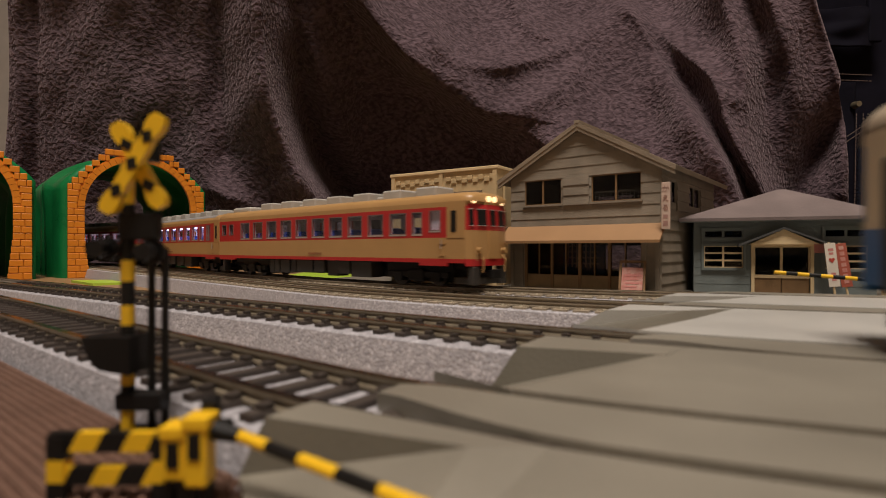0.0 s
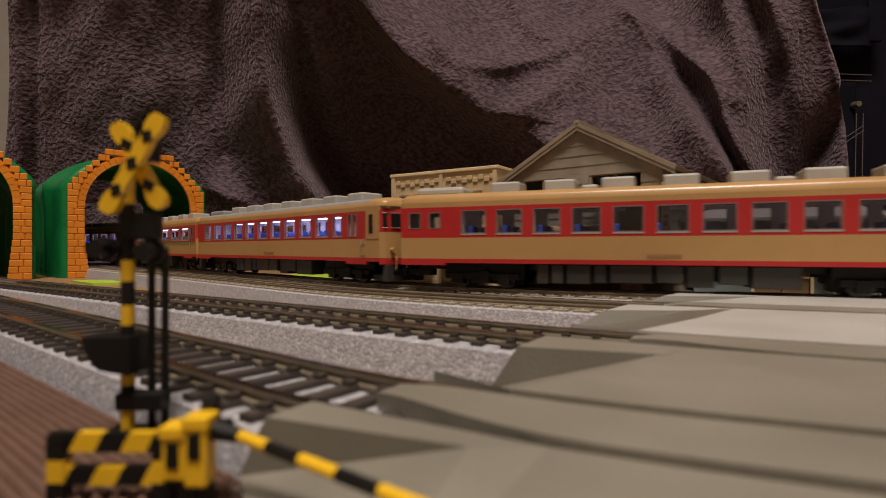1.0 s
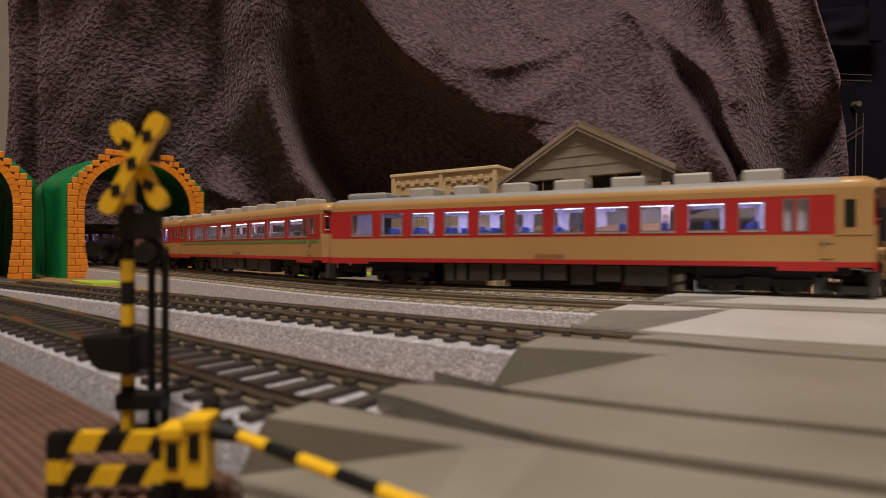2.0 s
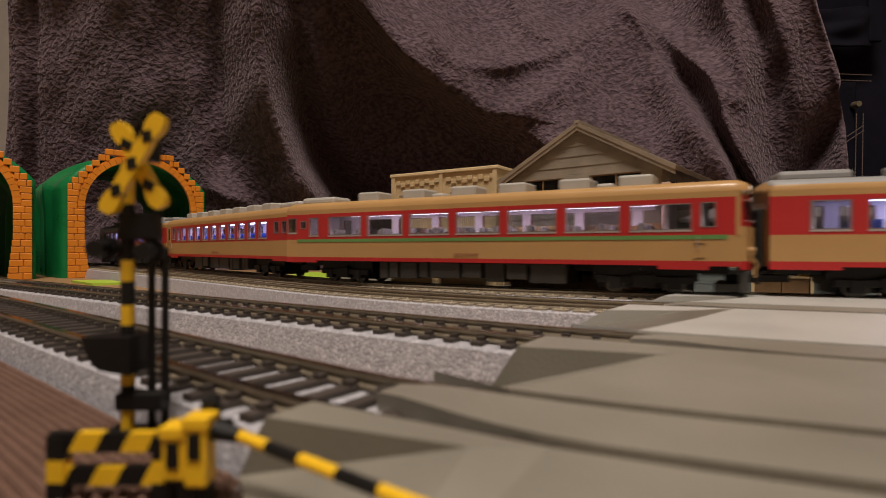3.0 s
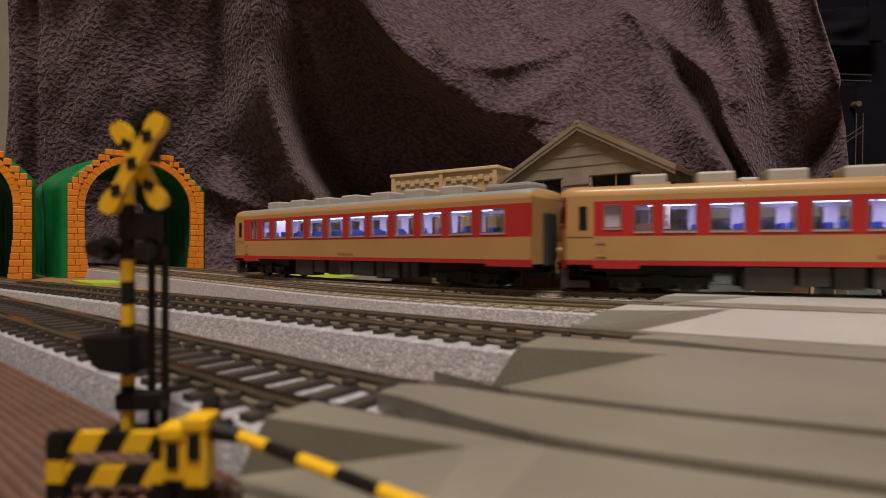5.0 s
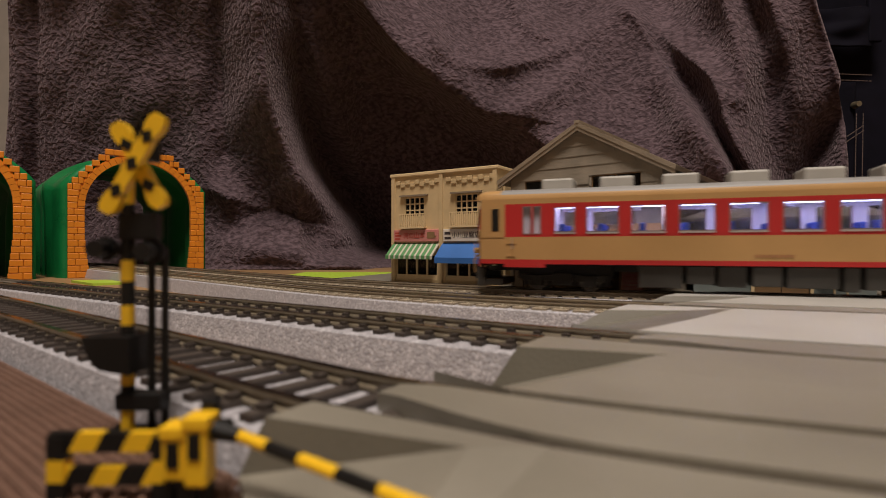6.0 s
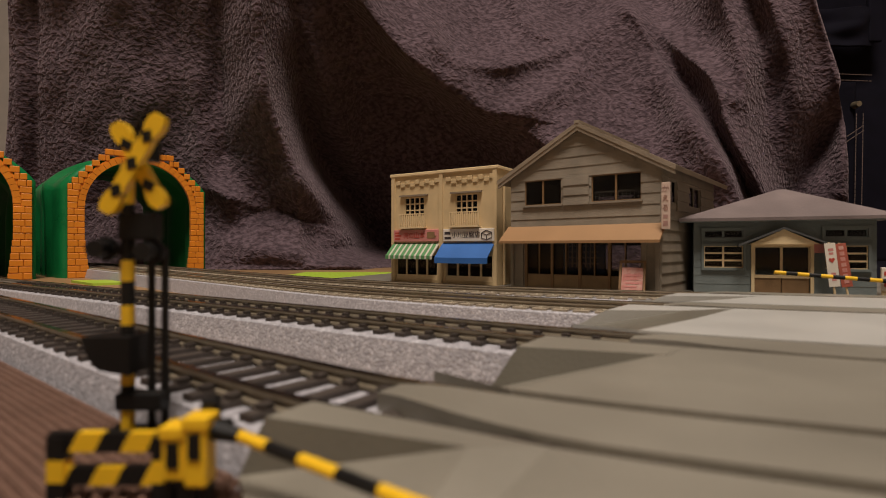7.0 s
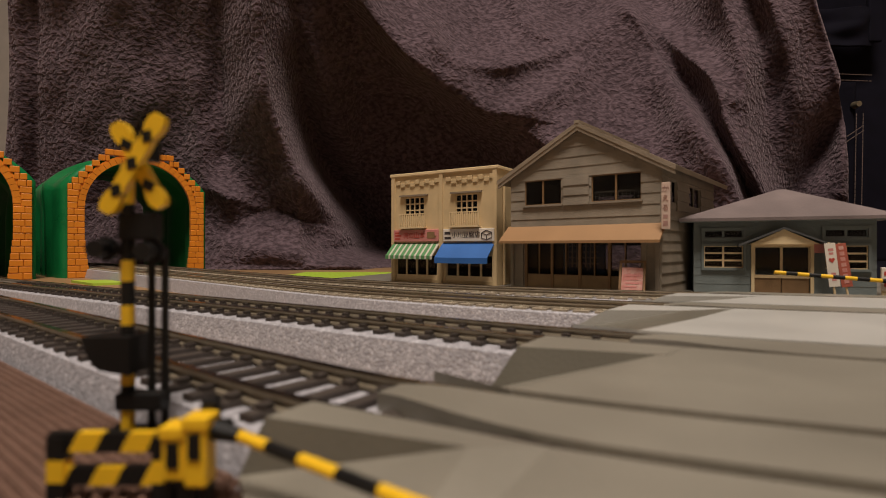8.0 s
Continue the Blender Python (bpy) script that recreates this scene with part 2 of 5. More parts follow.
def sweep(bm, k, profile, s0, s1, step=6.0, closed=True, cap=True, mi=0):
    n = max(2, int(math.ceil((s1 - s0) / step)) + 1)
    rings = []
    for i in range(n):
        s = s0 + (s1 - s0) * i / (n - 1)
        ring = []
        for off, z in profile:
            x, y, _ = on_track(k, s, off)
            ring.append(bm.verts.new((x, y, z)))
        rings.append(ring)
    m = len(profile)
    fs = []
    for a, b in zip(rings, rings[1:]):
        for j in range(m if closed else m - 1):
            fs.append(bm.faces.new((a[j], a[(j + 1) % m], b[(j + 1) % m], b[j])))
    if cap and closed:
        fs += [bm.faces.new(rings[0]), bm.faces.new(list(reversed(rings[-1])))]
    for f_ in fs:
        f_.material_index = mi
    bmesh.ops.recalc_face_normals(bm, faces=fs)
    return bm


RAIL_Z = 7.0
START = {1: 14.0, 2: 15.0, 3: 104.0, 4: 143.0}     # where the crossing's plates begin
LEFT = {1: -130, 2: -240, 3: -640, 4: -900}
RIGHT = {1: 260, 2: 1500, 3: 500, 4: 1250}

# ---------------------------------------------------------------- the room
def room():
    bm = boxes((-1700, 1900, -1500, 1500, -30, 0))
    tagged(part("floor", bm, TABLE), "dark brown wooden floor under the layout", "floor", kind="structure")
    for name, a in (("wall_north", (-1700, 1900, 1500, 1560, 0, 2400)), ("wall_south", (-1700, 1900, -1560, -1500, 0, 2400)),
                    ("wall_west", (-1760, -1700, -1560, 1560, 0, 2400)), ("wall_east", (1900, 1960, -1560, 1560, 0, 2400))):
        tagged(part(name, boxes(a), PLASTER), "plain cream papered room wall", "wall", kind="structure")
    tagged(part("ceiling", boxes((-1760, 1960, -1560, 1560, 2400, 2440)), PLASTER), "plain pale room ceiling", "ceiling", kind="structure")


room()


# ---------------------------------------------------------------- railway tracks
def tie_mesh():
    bm = bmesh.new()
    box(bm, -0.8, 0.8, -7.3, 7.3, 4.8, 5.9)
    for y in (-5.6, -3.4, 3.4, 5.6):
        box(bm, -0.5, 0.5, y - 0.55, y + 0.55, 5.85, 6.4)
    return mesh_of("sleeper", bm, TIE)


def tie_mesh_pale():
    bm = bmesh.new()
    box(bm, -1.6, 1.6, -7.3, 7.3, 4.8, 5.75)
    for y in (-5.6, -3.4, 3.4, 5.6):
        box(bm, -0.22, 0.22, y - 0.25, y + 0.25, 5.7, 6.1, mi=1)
    return mesh_of("sleeper", bm, [TIE_TAN, TIE_PALE])


TIE_A, TIE_B = tie_mesh(), tie_mesh_pale()


def track(k):
    t = thing("railway_track", mpose(0, 0, 0), "model railway track with brown rails on grey moulded ballast", "railway track", "parallel tracks")
    bed = bmesh.new()
    near = 8.9 if k == 1 else 9.8
    sweep(bed, k, [(-near, 0), (1.2 - near, 5.1), (1.7 - near, 5.35), (8.1, 5.35), (8.6, 5.1), (9.8, 0)], LEFT[k], RIGHT[k], 8)
    part("roadbed", bed, BALLAST, t, "grey speckled ballast")
    for side in (-4.5, 4.5):
        bm = bmesh.new()
        prof = [(side - 0.7, 5.6), (side - 0.7, 5.95), (side - 0.3, 6.1), (side - 0.3, 6.45), (side - 0.55, 6.6), (side - 0.55, 6.9),
                (side - 0.4, RAIL_Z), (side + 0.4, RAIL_Z), (side + 0.55, 6.9), (side + 0.55, 6.6), (side + 0.3, 6.45), (side + 0.3, 6.1),
                (side + 0.7, 5.95), (side + 0.7, 5.6)]
        sweep(bm, k, prof, LEFT[k], RIGHT[k], 6)
        bm.normal_update()
        for f_ in bm.faces:
            if f_.normal.z > 0.4 and f_.calc_center_median().z > 6.8:
                f_.material_index = 1
        part("rail", bm, [RAIL_TAN if k > 2 else RAIL, RAIL_TOP], t)
    lo = {1: -126, 2: -200, 3: -300, 4: -300}[k]
    n = int((START[k] + 4 - lo) / 4.3)
    for i in range(n):
        x, y, b = on_track(k, START[k] + 3 - i * 4.3)
        part("sleeper", None, None, t, at=mpose(x, y, 0, 0, 0, -math.degrees(b)), shared=TIE_B if k > 2 else TIE_A)
    return t


for k in (1, 2, 3, 4):
    track(k)


# ---------------------------------------------------------------- level crossing plates
def edge(k, s, off, z):
    x, y, _ = on_track(k, s, off)
    return Vector((x, y, z))


def slab(bm, top, depth):
    """Closes a top polygon sheet downwards."""
    vs = [bm.verts.new(p) for p in top]
    lo = [bm.verts.new((p[0], p[1], p[2] - depth)) for p in top]
    fs = [bm.faces.new(vs), bm.faces.new(list(reversed(lo)))]
    n = len(vs)
    fs += [bm.faces.new((vs[i], lo[i], lo[(i + 1) % n], vs[(i + 1) % n])) for i in range(n)]
    bmesh.ops.recalc_face_normals(bm, faces=fs)


NOSE = {1: 14, 2: 15, 3: 17, 4: 18}
INNER_START = {1: -4, 2: 8, 3: 5, 4: 5}
PLATE_Z = 7.3


def crossing():
    c = thing("level_crossing", mpose(0, 0, 0), "grey plastic level crossing plates laid between the rails", "level crossing")
    for k in (1, 2, 3, 4):
        part("centre_plate", centre_plate(k), ROAD, c)
    for i, j in ((1, 2), (2, 3), (3, 4)):
        plate, ramp = road_panel(i, j)
        part("road_plate", plate, PALE_ROAD if i > 1 else ROAD, c)
        part("end_slope", ramp, SLOPE_SHADE, c, "olive-grey end slope, painted darker for its shade")
    plate, ramp = front_panel()
    part("road_plate", plate, ROAD, c)
    part("end_slope", ramp, SLOPE_SHADE, c, "olive-grey end slope, painted darker for its shade")
    return c


def strip(bm, a, b):
    for p, q, r, s in zip(a, a[1:], b, b[1:]):
        quad(bm, p, q, s, r)


def finish(bm):
    bmesh.ops.remove_doubles(bm, verts=bm.verts[:], dist=0.01)
    bmesh.ops.recalc_face_normals(bm, faces=bm.faces[:])
    if sum(f_.normal.z * f_.calc_area() for f_ in bm.faces) < 0:
        bmesh.ops.reverse_faces(bm, faces=bm.faces[:])
    return bm


def centre_plate(k):
    """The plate between the rails: its nose is cut back on the near side for the wheel flanges."""
    bm = bmesh.new()
    s0 = START[k] + INNER_START[k]
    rings = []
    for t in list(range(0, 22, 3)) + list(range(24, 200, 8)):
        w = min(1.0, t / 18.0)
        near = 0.6 - 4.3 * (1 - (1 - w) ** 1.6)
        top = PLATE_Z - 0.5 * max(0.0, 1 - t / 4.0)
        rings.append([edge(k, s0 + t, o, z) for o, z in ((near, 4.6), (near, top), (3.7, top), (3.7, 4.6))])
    for a, b in zip(rings, rings[1:]):
        strip(bm, a, b)
    quad(bm, *rings[0])
    return finish(bm)


# each plate's open end: the top corner, the tip of its slope (along and off the farther rail), and its foot
ENDS = {2: ((14.0, -14.3), (28.5, -10.8), (5.3, 59.9, 2.6)), 3: ((100.6, -17.5), (113.0, -12.0), (22.0, 94.0, 4.0)),
        4: ((138.0, -15.9), (158.0, -9.8), (44.0, 122.0, 4.6))}


def road_panel(i, j, z=PLATE_Z):
    """A plate from one track to the next, and the slope by which it rises out of the ground at its open end."""
    bm, ramp = bmesh.new(), bmesh.new()
    si, sj, length, n = START[i], START[j], 190.0, 24
    ci, cj = si + NOSE[i] * 0.55 - (2 if j == 2 else 0), sj + NOSE[j]
    near = [edge(i, ci + length * t / n, 5.3, z) for t in range(n + 1)]
    far = [edge(j, cj + length * t / n, -5.3, z) for t in range(n + 1)]
    mid = [(p + q) * 0.5 + Vector((0, 0, -0.2)) for p, q in zip(near, far)]
    strip(bm, near, mid)
    strip(bm, mid, far)
    top, tip, foot = ENDS[j]
    a_far, top2 = edge(j, sj - 1, -5.3, z), edge(j, *top, z)
    c_far, b_far = edge(j, *tip, z - 0.02), Vector(foot)
    a_near = edge(i, si - (4 if j == 2 else 2), 8.6, z - 0.3)
    quad(bm, a_far, top2, c_far, far[0])          # narrow shelf along the rail
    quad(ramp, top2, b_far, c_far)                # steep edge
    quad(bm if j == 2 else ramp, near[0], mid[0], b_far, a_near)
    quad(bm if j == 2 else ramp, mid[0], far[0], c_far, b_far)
    pts = [a_near, near[0]] + near[1:6]
    for p, q in zip(pts, pts[1:]):                # side of the plate beside the near rail
        quad(bm, p, q, (q[0], q[1], 4.6), (p[0], p[1], 4.6))
    for p, q in ((a_far, top2), (top2, b_far), (b_far, a_near)):
        quad(ramp, p, q, (q[0], q[1], 0.2), (p[0], p[1], 0.2))
    return finish(bm), finish(ramp)


def front_panel(z=PLATE_Z):
    bm, ramp = bmesh.new(), bmesh.new()
    n, s1 = 24, START[1]
    far = [edge(1, s1 + 12 + 170 * t / n, -5.3, z) for t in range(n + 1)]
    near = [Vector((p.x + 4 + 0.2 * (p.y + 60), -60, z - 0.8)) for p in far]
    strip(bm, near, far)
    a, top2 = edge(1, s1 - 5, -5.3, z), edge(1, 9.2, -9.5, z)
    c2 = edge(1, 22.2, -7.3, z - 0.02)
    b = Vector((-13.4, 35.0, 3.4))
    e = Vector((-5.0, 17, 3.4))
    quad(bm, a, top2, c2, far[0])
    quad(ramp, top2, b, c2)
    quad(bm, b, e, c2)
    quad(bm, e, near[0], far[0], c2)
    for p, q in ((a, top2), (top2, b), (b, e), (e, near[0])):
        quad(ramp if p is top2 else bm, p, q, (q[0], q[1], 0.2), (p[0], p[1], 0.2))
    return finish(bm), finish(ramp)


crossing()


def street():
    """The raised street strip on which the buildings stand, behind the last track."""
    bm = bmesh.new()
    inner = [edge(4, s, 5.4, 6.6) for s in range(-2, 290, 8)]
    outer = [Vector((p.x + 60 + 0.3 * p.x, p.y + 90, 5.5)) for p in inner]
    mid = [edge(4, s, 13, 5.5) for s in range(-2, 290, 8)]
    strip(bm, inner, mid)
    strip(bm, mid, outer)
    for a, b in ((inner[0], mid[0]), (mid[0], outer[0])):
        quad(bm, a, b, (b[0], b[1], 0), (a[0], a[1], 0))
    bmesh.ops.remove_doubles(bm, verts=bm.verts[:], dist=0.01)
    bmesh.ops.recalc_face_normals(bm, faces=bm.faces[:])
    tagged(part("pavement", bm, DECK), "grey-brown plastic street strip under the model houses", "pavement", kind="structure")
    top = []
    for i in range(31):
        x = -96 + i * 3.1
        top += [(x, 1.4), (x + 0.6, 2.0), (x + 2.5, 2.0), (x + 3.0, 1.4)]
    bm = prism(bmesh.new(), [(-96, 0)] + top + [(0.4, 0)], "y", 286, 372)
    tagged(part("green_mat", bm, LIME), "lime green ribbed plastic sheet beside the track", "mat")
    bm = prism(bmesh.new(), [(-200, 287), (-172, 262), (-160, 271), (-184, 293)], "z", 0, 1.2)
    tagged(part("green_card", bm, LIME), "lime green card lying on the floor by the tunnel", "card")


street()


# ---------------------------------------------------------------- toy tunnels
def tunnel(x, y, turn):
    w, h, d = 80.0, 78.0, 118.0
    t = thing("toy_tunnel", mpose(x, y, 0, 0, 0, turn), "green plastic toy tunnel with orange brick portal", "toy tunnel", "toy tunnels")
    # local: x across the portal from 0 to w, y back along the tunnel
    cx, r_in, spring = w / 2 - 1, 31.0, 44.5
    bm = bmesh.new()
    n = 28
    rings = []
    for j in range(25):
        yy = 3 + d * j / 24
        ring_o, ring_i = [], []
        for i in range(n + 1):
            f_ = i / n
            ang = math.pi * (1 - f_)
            lump = (4.6 * noise.noise(Vector((f_ * 3, j * 0.28, 3.1 + turn))) + 2.4 * noise.noise(Vector((f_ * 2, j * 0.7, 8.0)))) * min(1, j / 4)
            ox, oz = cx + (w / 2 + 1.8 + lump) * max(-1, min(1, math.cos(ang) * 1.18)), 38 + (h - 36 + lump) * math.sin(ang) ** 1.15
            if i in (0, n):
                oz = 0
            ox -= 10.0 * (j / 24) ** 0.6
            ring_o.append(bm.verts.new((ox, yy, oz)))
            ring_i.append(bm.verts.new((cx + (ox - cx) * 0.88, yy, oz * 0.93)))
        rings.append((ring_o, ring_i))
    for (ao, ai), (bo, bi) in zip(rings, rings[1:]):
        for i in range(n):
            bm.faces.new((ao[i], ao[i + 1], bo[i + 1], bo[i]))
            bm.faces.new((ai[i], bi[i], bi[i + 1], ai[i + 1]))
    for o, q in (rings[0], rings[-1]):
        for i in range(n):
            bm.faces.new((o[i], q[i], q[i + 1], o[i + 1]))
    bmesh.ops.recalc_face_normals(bm, faces=bm.faces[:])
    # inner faces take the green darkened for shade
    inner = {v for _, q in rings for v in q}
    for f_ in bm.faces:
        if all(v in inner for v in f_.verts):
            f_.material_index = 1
    part("shell", bm, [TUN_GREEN, TUN_INSIDE_SHADE], t, "glossy green moulded hill", smooth=True)
    # portal: courses of bricks on both piers and stepped round the arch
    # arch bricks
    for i in range(28):
        a0, a1 = math.pi * (1 - i / 28) - 0.004, math.pi * (1 - (i + 1) / 28) + 0.004
        bmb = bmesh.new()
        prism(bmb, [(cx + q * math.cos(a), spring + q * math.sin(a)) for q, a in ((r_in, a0), (r_in + 3.6, a0), (r_in + 3.6, a1), (r_in, a1))], "y", -0.7, 2)
        part("arch_brick", bmb, TUN_ORANGE, t)
    # stepped courses above the arch and down the piers
    bh = 3.9
    z = 0.0
    row = 0
    while z < 81:
        # the outer limit steps in towards the crown
        half = 40.0 if z < 56 else 40.0 - (z - 56) * 0.9
        if z > spring:
            q = (r_in + 3.7) ** 2 - (z + 0.4 - spring) ** 2
            inner = math.sqrt(q) if q > 0 else 0.0
        else:
            inner = r_in - 2.5 * max(0, (24 - z) / 24)
        if half > inner + 1:
            for side in (-1, 1):
                x0, x1 = inner, half
                cuts = [x0, x1]
                if x1 - x0 > 6:
                    m_ = x0 + (x1 - x0) * (0.42 if row % 2 else 0.62)
                    cuts = [x0, m_, x1]
                for a, b in zip(cuts, cuts[1:]):
                    bmb = bmesh.new()
                    xa, xb = sorted((cx + side * (a + 0.07), cx + side * (b - 0.07)))
                    box(bmb, xa, xb, -0.5 - 0.12 * ((row * 7 + int(a)) % 3), 2, z + 0.05, z + bh - 0.05, bevel=0.4)
                    part("brick", bmb, TUN_ORANGE, t)
        z += bh
        row += 1
    # backing behind the joints
    bm = bmesh.new()
    for side in (-1, 1):
        xa, xb = sorted((cx + side * 31.2, cx + side * 39.3))
        box(bm, xa, xb, 0.4, 2.6, 0, 55)
    for i in range(24):
        a0, a1 = math.pi * i / 24, math.pi * (i + 1) / 24
        ring = [(cx + q * math.cos(a), spring + q * math.sin(a)) for q, a in ((31.2, a0), (35.6, a0), (35.6, a1), (31.2, a1))]
        prism(bm, ring, "y", 0.1, 2.4)
    part("portal_backing", bm, TUN_ORANGE, t)
    return t


tunnel(-229, 327, 42)
tunnel(-229 - 97 * math.cos(radians(42)), 327 - 97 * math.sin(radians(42)), 42)


# ---------------------------------------------------------------- blanket backdrop
def fold(x, z, line, height, left, right, run=(1, 1, 1)):
    """A fold along a line over the hanging cloth: its height, how far it reaches on the left and the right of the
    line's direction, and how strong it is at its start, middle and end."""
    p = np.array(line, float)
    p = np.vstack([2 * p[0] - p[1], p, 2 * p[-1] - p[-2]])
    s = np.linspace(0, 1, 7)[:-1, None]
    curve = np.vstack([0.5 * (2 * b + (c - a) * s + (2 * a - 5 * b + 4 * c - d) * s ** 2 + (3 * b - a - 3 * c + d) * s ** 3)
                       for a, b, c, d in zip(p, p[1:], p[2:], p[3:])] + [p[-2:-1]])
    best, along, hand = np.full(x.shape, 1e9), np.zeros(x.shape), np.zeros(x.shape)
    steps = np.hypot(*np.diff(curve, axis=0).T)
    done, total = 0.0, steps.sum()
    for a, b, ln in zip(curve, curve[1:], steps):
        d = b - a
        t = np.clip(((x - a[0]) * d[0] + (z - a[1]) * d[1]) / (d @ d), 0, 1)
        here = (x - a[0] - t * d[0]) ** 2 + (z - a[1] - t * d[1]) ** 2
        near = here < best
        along = np.where(near, (done + t * ln) / total, along)
        hand = np.where(near, d[0] * (z - a[1]) - d[1] * (x - a[0]), hand)
        best = np.minimum(best, here)
        done += ln
    reach = np.where(hand > 0, left, right)
    t = np.sqrt(best) / reach
    return height * np.interp(along, (0, 0.5, 1), run) * np.exp(0.4 - np.sqrt(t * t + 0.16))


def blanket():
    """Hung cloth, its folds and hollows shaped to fit the camera's view: upright on one side, slumped back over
    something low on the other.
    """
    nx, nz = 600, 330
    a, b = np.meshgrid(np.linspace(0, 1, nx), np.linspace(0, 1, nz))
    z = 402.5 * b - 2                                   # height and width as seen from the camera, scaled to 500 mm off
    left = -412 - 2 * np.sin(z / 37) + 0.02 * z
    right = 380 - 33 * np.clip((z - 92) / 159, 0, 3) ** 1.6
    x = left + (right - left) * a
    bulge = np.zeros(x.shape)
    # the lip of a hammock slung between two high points
    bulge += fold(x, z, [(-101, 288), (-77, 251), (-54, 222), (-28, 194), (2, 171), (33, 150), (53, 145)], 30, 30, 8, (1, 1, 0.2))
    bulge += fold(x, z, [(24, 144), (56, 145), (83, 154), (114, 174), (141, 204), (165, 235)], 32, 14, 24, (0.1, 0.9, 0.3))
    bulge += fold(x, z, [(-37, 288), (-18, 230), (6, 196), (27, 167), (38, 153)], 6, 10, 9, (1, 1, 0.6))
    bulge += fold(x, z, [(-26, 246), (1, 205), (35, 190), (75, 193), (112, 205), (141, 222), (166, 241)], 28, 16, 11, (0.3, 1, 0.3))
    bulge += fold(x, z, [(56, 288), (68, 247), (82, 224), (103, 217), (133, 226), (162, 242)], 18, 11, 8, (1, 1, 0.1))
    bulge += fold(x, z, [(93, 278), (114, 240), (141, 241), (157, 257)], -8, 8, 8, (1, 1, 1))
    # the shoulder and the long slopes that fall from it
    bulge += fold(x, z, [(147, 250), (172, 242), (194, 209), (220, 164), (249, 119), (273, 74), (292, -3)], 58, 9, 46, (0.5, 1, 1))
    bulge += fold(x, z, [(170, 247), (194, 229), (228, 199), (253, 176), (265, 137), (283, 100), (299, 66), (313, -3)], 40, 11, 10, (0.5, 1, 1))
    bulge += fold(x, z, [(202, 201), (232, 161), (261, 119), (290, 63)], -22, 7, 7, (0.5, 1, 1))
    bulge += fold(x, z, [(265, 164), (274, 156), (276, 145)], 10, 7, 7, (0.6, 1, 0.4))
    bulge += fold(x, z, [(249, 288), (272, 220), (283, 172), (287, 119), (301, 71)], 24, 12, 15, (1, 1, 0.5))
    bulge += fold(x, z, [(273, 288), (297, 220), (305, 156), (306, 98)], -10, 9, 9, (1, 1, 0.5))
    bulge += fold(x, z, [(289, 288), (318, 220), (329, 167), (325, 108)], 20, 16, 14, (1, 1, 0.4))
    bulge += fold(x, z, [(378, 151), (356, 116), (334, 79), (324, 39)], -32, 14, 16, (0.6, 1, 1))
    bulge += fold(x, z, [(339, 283), (367, 198), (374, 135), (374, 69)], 12, 8, 9, (1, 1, 1))
    # long upright folds
    bulge += fold(x, z, [(-400, 288), (-397, -3)], 6, 9, 9, (1, 1, 1))
    bulge += fold(x, z, [(-379, 288), (-382, -3)], -7, 6, 7, (1, 1, 1))
    bulge += fold(x, z, [(-301, 288), (-296, -3)], 9, 26, 30, (1, 1, 1))
    bulge += fold(x, z, [(-256, 288), (-247, 188), (-245, 114)], -7, 9, 12, (1, 1, 0.5))
    bulge += fold(x, z, [(-209, 288), (-208, 188), (-204, 108)], -20, 10, 11, (0.7, 1, 0.6))
    bulge += fold(x, z, [(-174, 288), (-169, 198), (-159, 145), (-140, 98), (-115, 61), (-91, 33), (-74, -3)], 40, 8, 24, (0.6, 1, 1))
    bulge += fold(x, z, [(-140, 288), (-133, 172), (-116, 108), (-74, 47), (-50, 13)], -32, 15, 11, (0.7, 1, 1))
    bulge += fold(x, z, [(-232, 177), (-229, 124), (-222, 86), (-201, 65)], 11, 8, 9, (0.3, 1, 1))
    # cloth gathered on the floor
    bulge += fold(x, z, [(-225, 74), (-198, 64), (-172, 55), (-150, 49)], 18, 11, 42, (0.8, 1, 0.5))
    bulge += fold(x, z, [(-206, 23), (-172, 18), (-129, 15), (-98, 25)], 18, 13, 12, (0.8, 1, 0.8))
    bulge += fold(x, z, [(-176, 50), (-153, 53), (-127, 45)], -20, 9, 9, (0.5, 1, 0.5))
    bulge += fold(x, z, [(-214, 2), (-166, 3), (-119, 0)], -8, 6, 6, (0.5, 1, 0.5))
    lip = np.interp(x, (-98, -78, -55, -29, 0, 33, 56, 85, 114), (283, 251, 221, 193, 169, 146, 142, 133, 113))
    under = lip - z
    beside = x - np.interp(z, (2, 33, 61, 98, 145, 198, 288), (-71, -87, -111, -133, -150, -159, -164))
    # the cloth falls back under the hammock, and beside the long fold that runs down to the floor
    back = 1 / (1 + np.exp(-(under - 10) / 11)) * np.clip((x + 135) / 60, 0, 1) * np.clip((130 - x) / 100, 0, 1)
    back = np.maximum(back, 1 / (1 + np.exp(-(beside - 6) / 4)) * np.clip((235 - z) / 150, 0, 1) * np.clip((20 - x) / 60, 0, 1))
    back = back * np.clip((330 - z) / 170, 0.35, 1)
    lean = 1 / (1 + np.exp(-(x + 88) / 26)) * (1 - 0.85 / (1 + np.exp(-(x - 225) / 26)))
    foot = np.where(x < 57, lip, np.interp(x, (57, 115, 200), (140, 105, 60)))
    depth = 496 + 30 * np.clip((-240 - x) / 175, 0, 1) ** 2
    depth = depth + 0.8 * np.clip(z - foot, 0, 400) * lean - 0.31 * np.clip(z - 60, 0, 400) * (1 - lean)
    depth = depth + back * (60 + 0.4 * np.clip(180 - z, 0, 200)) * np.clip((z + 2) / 20, 0.2, 1)
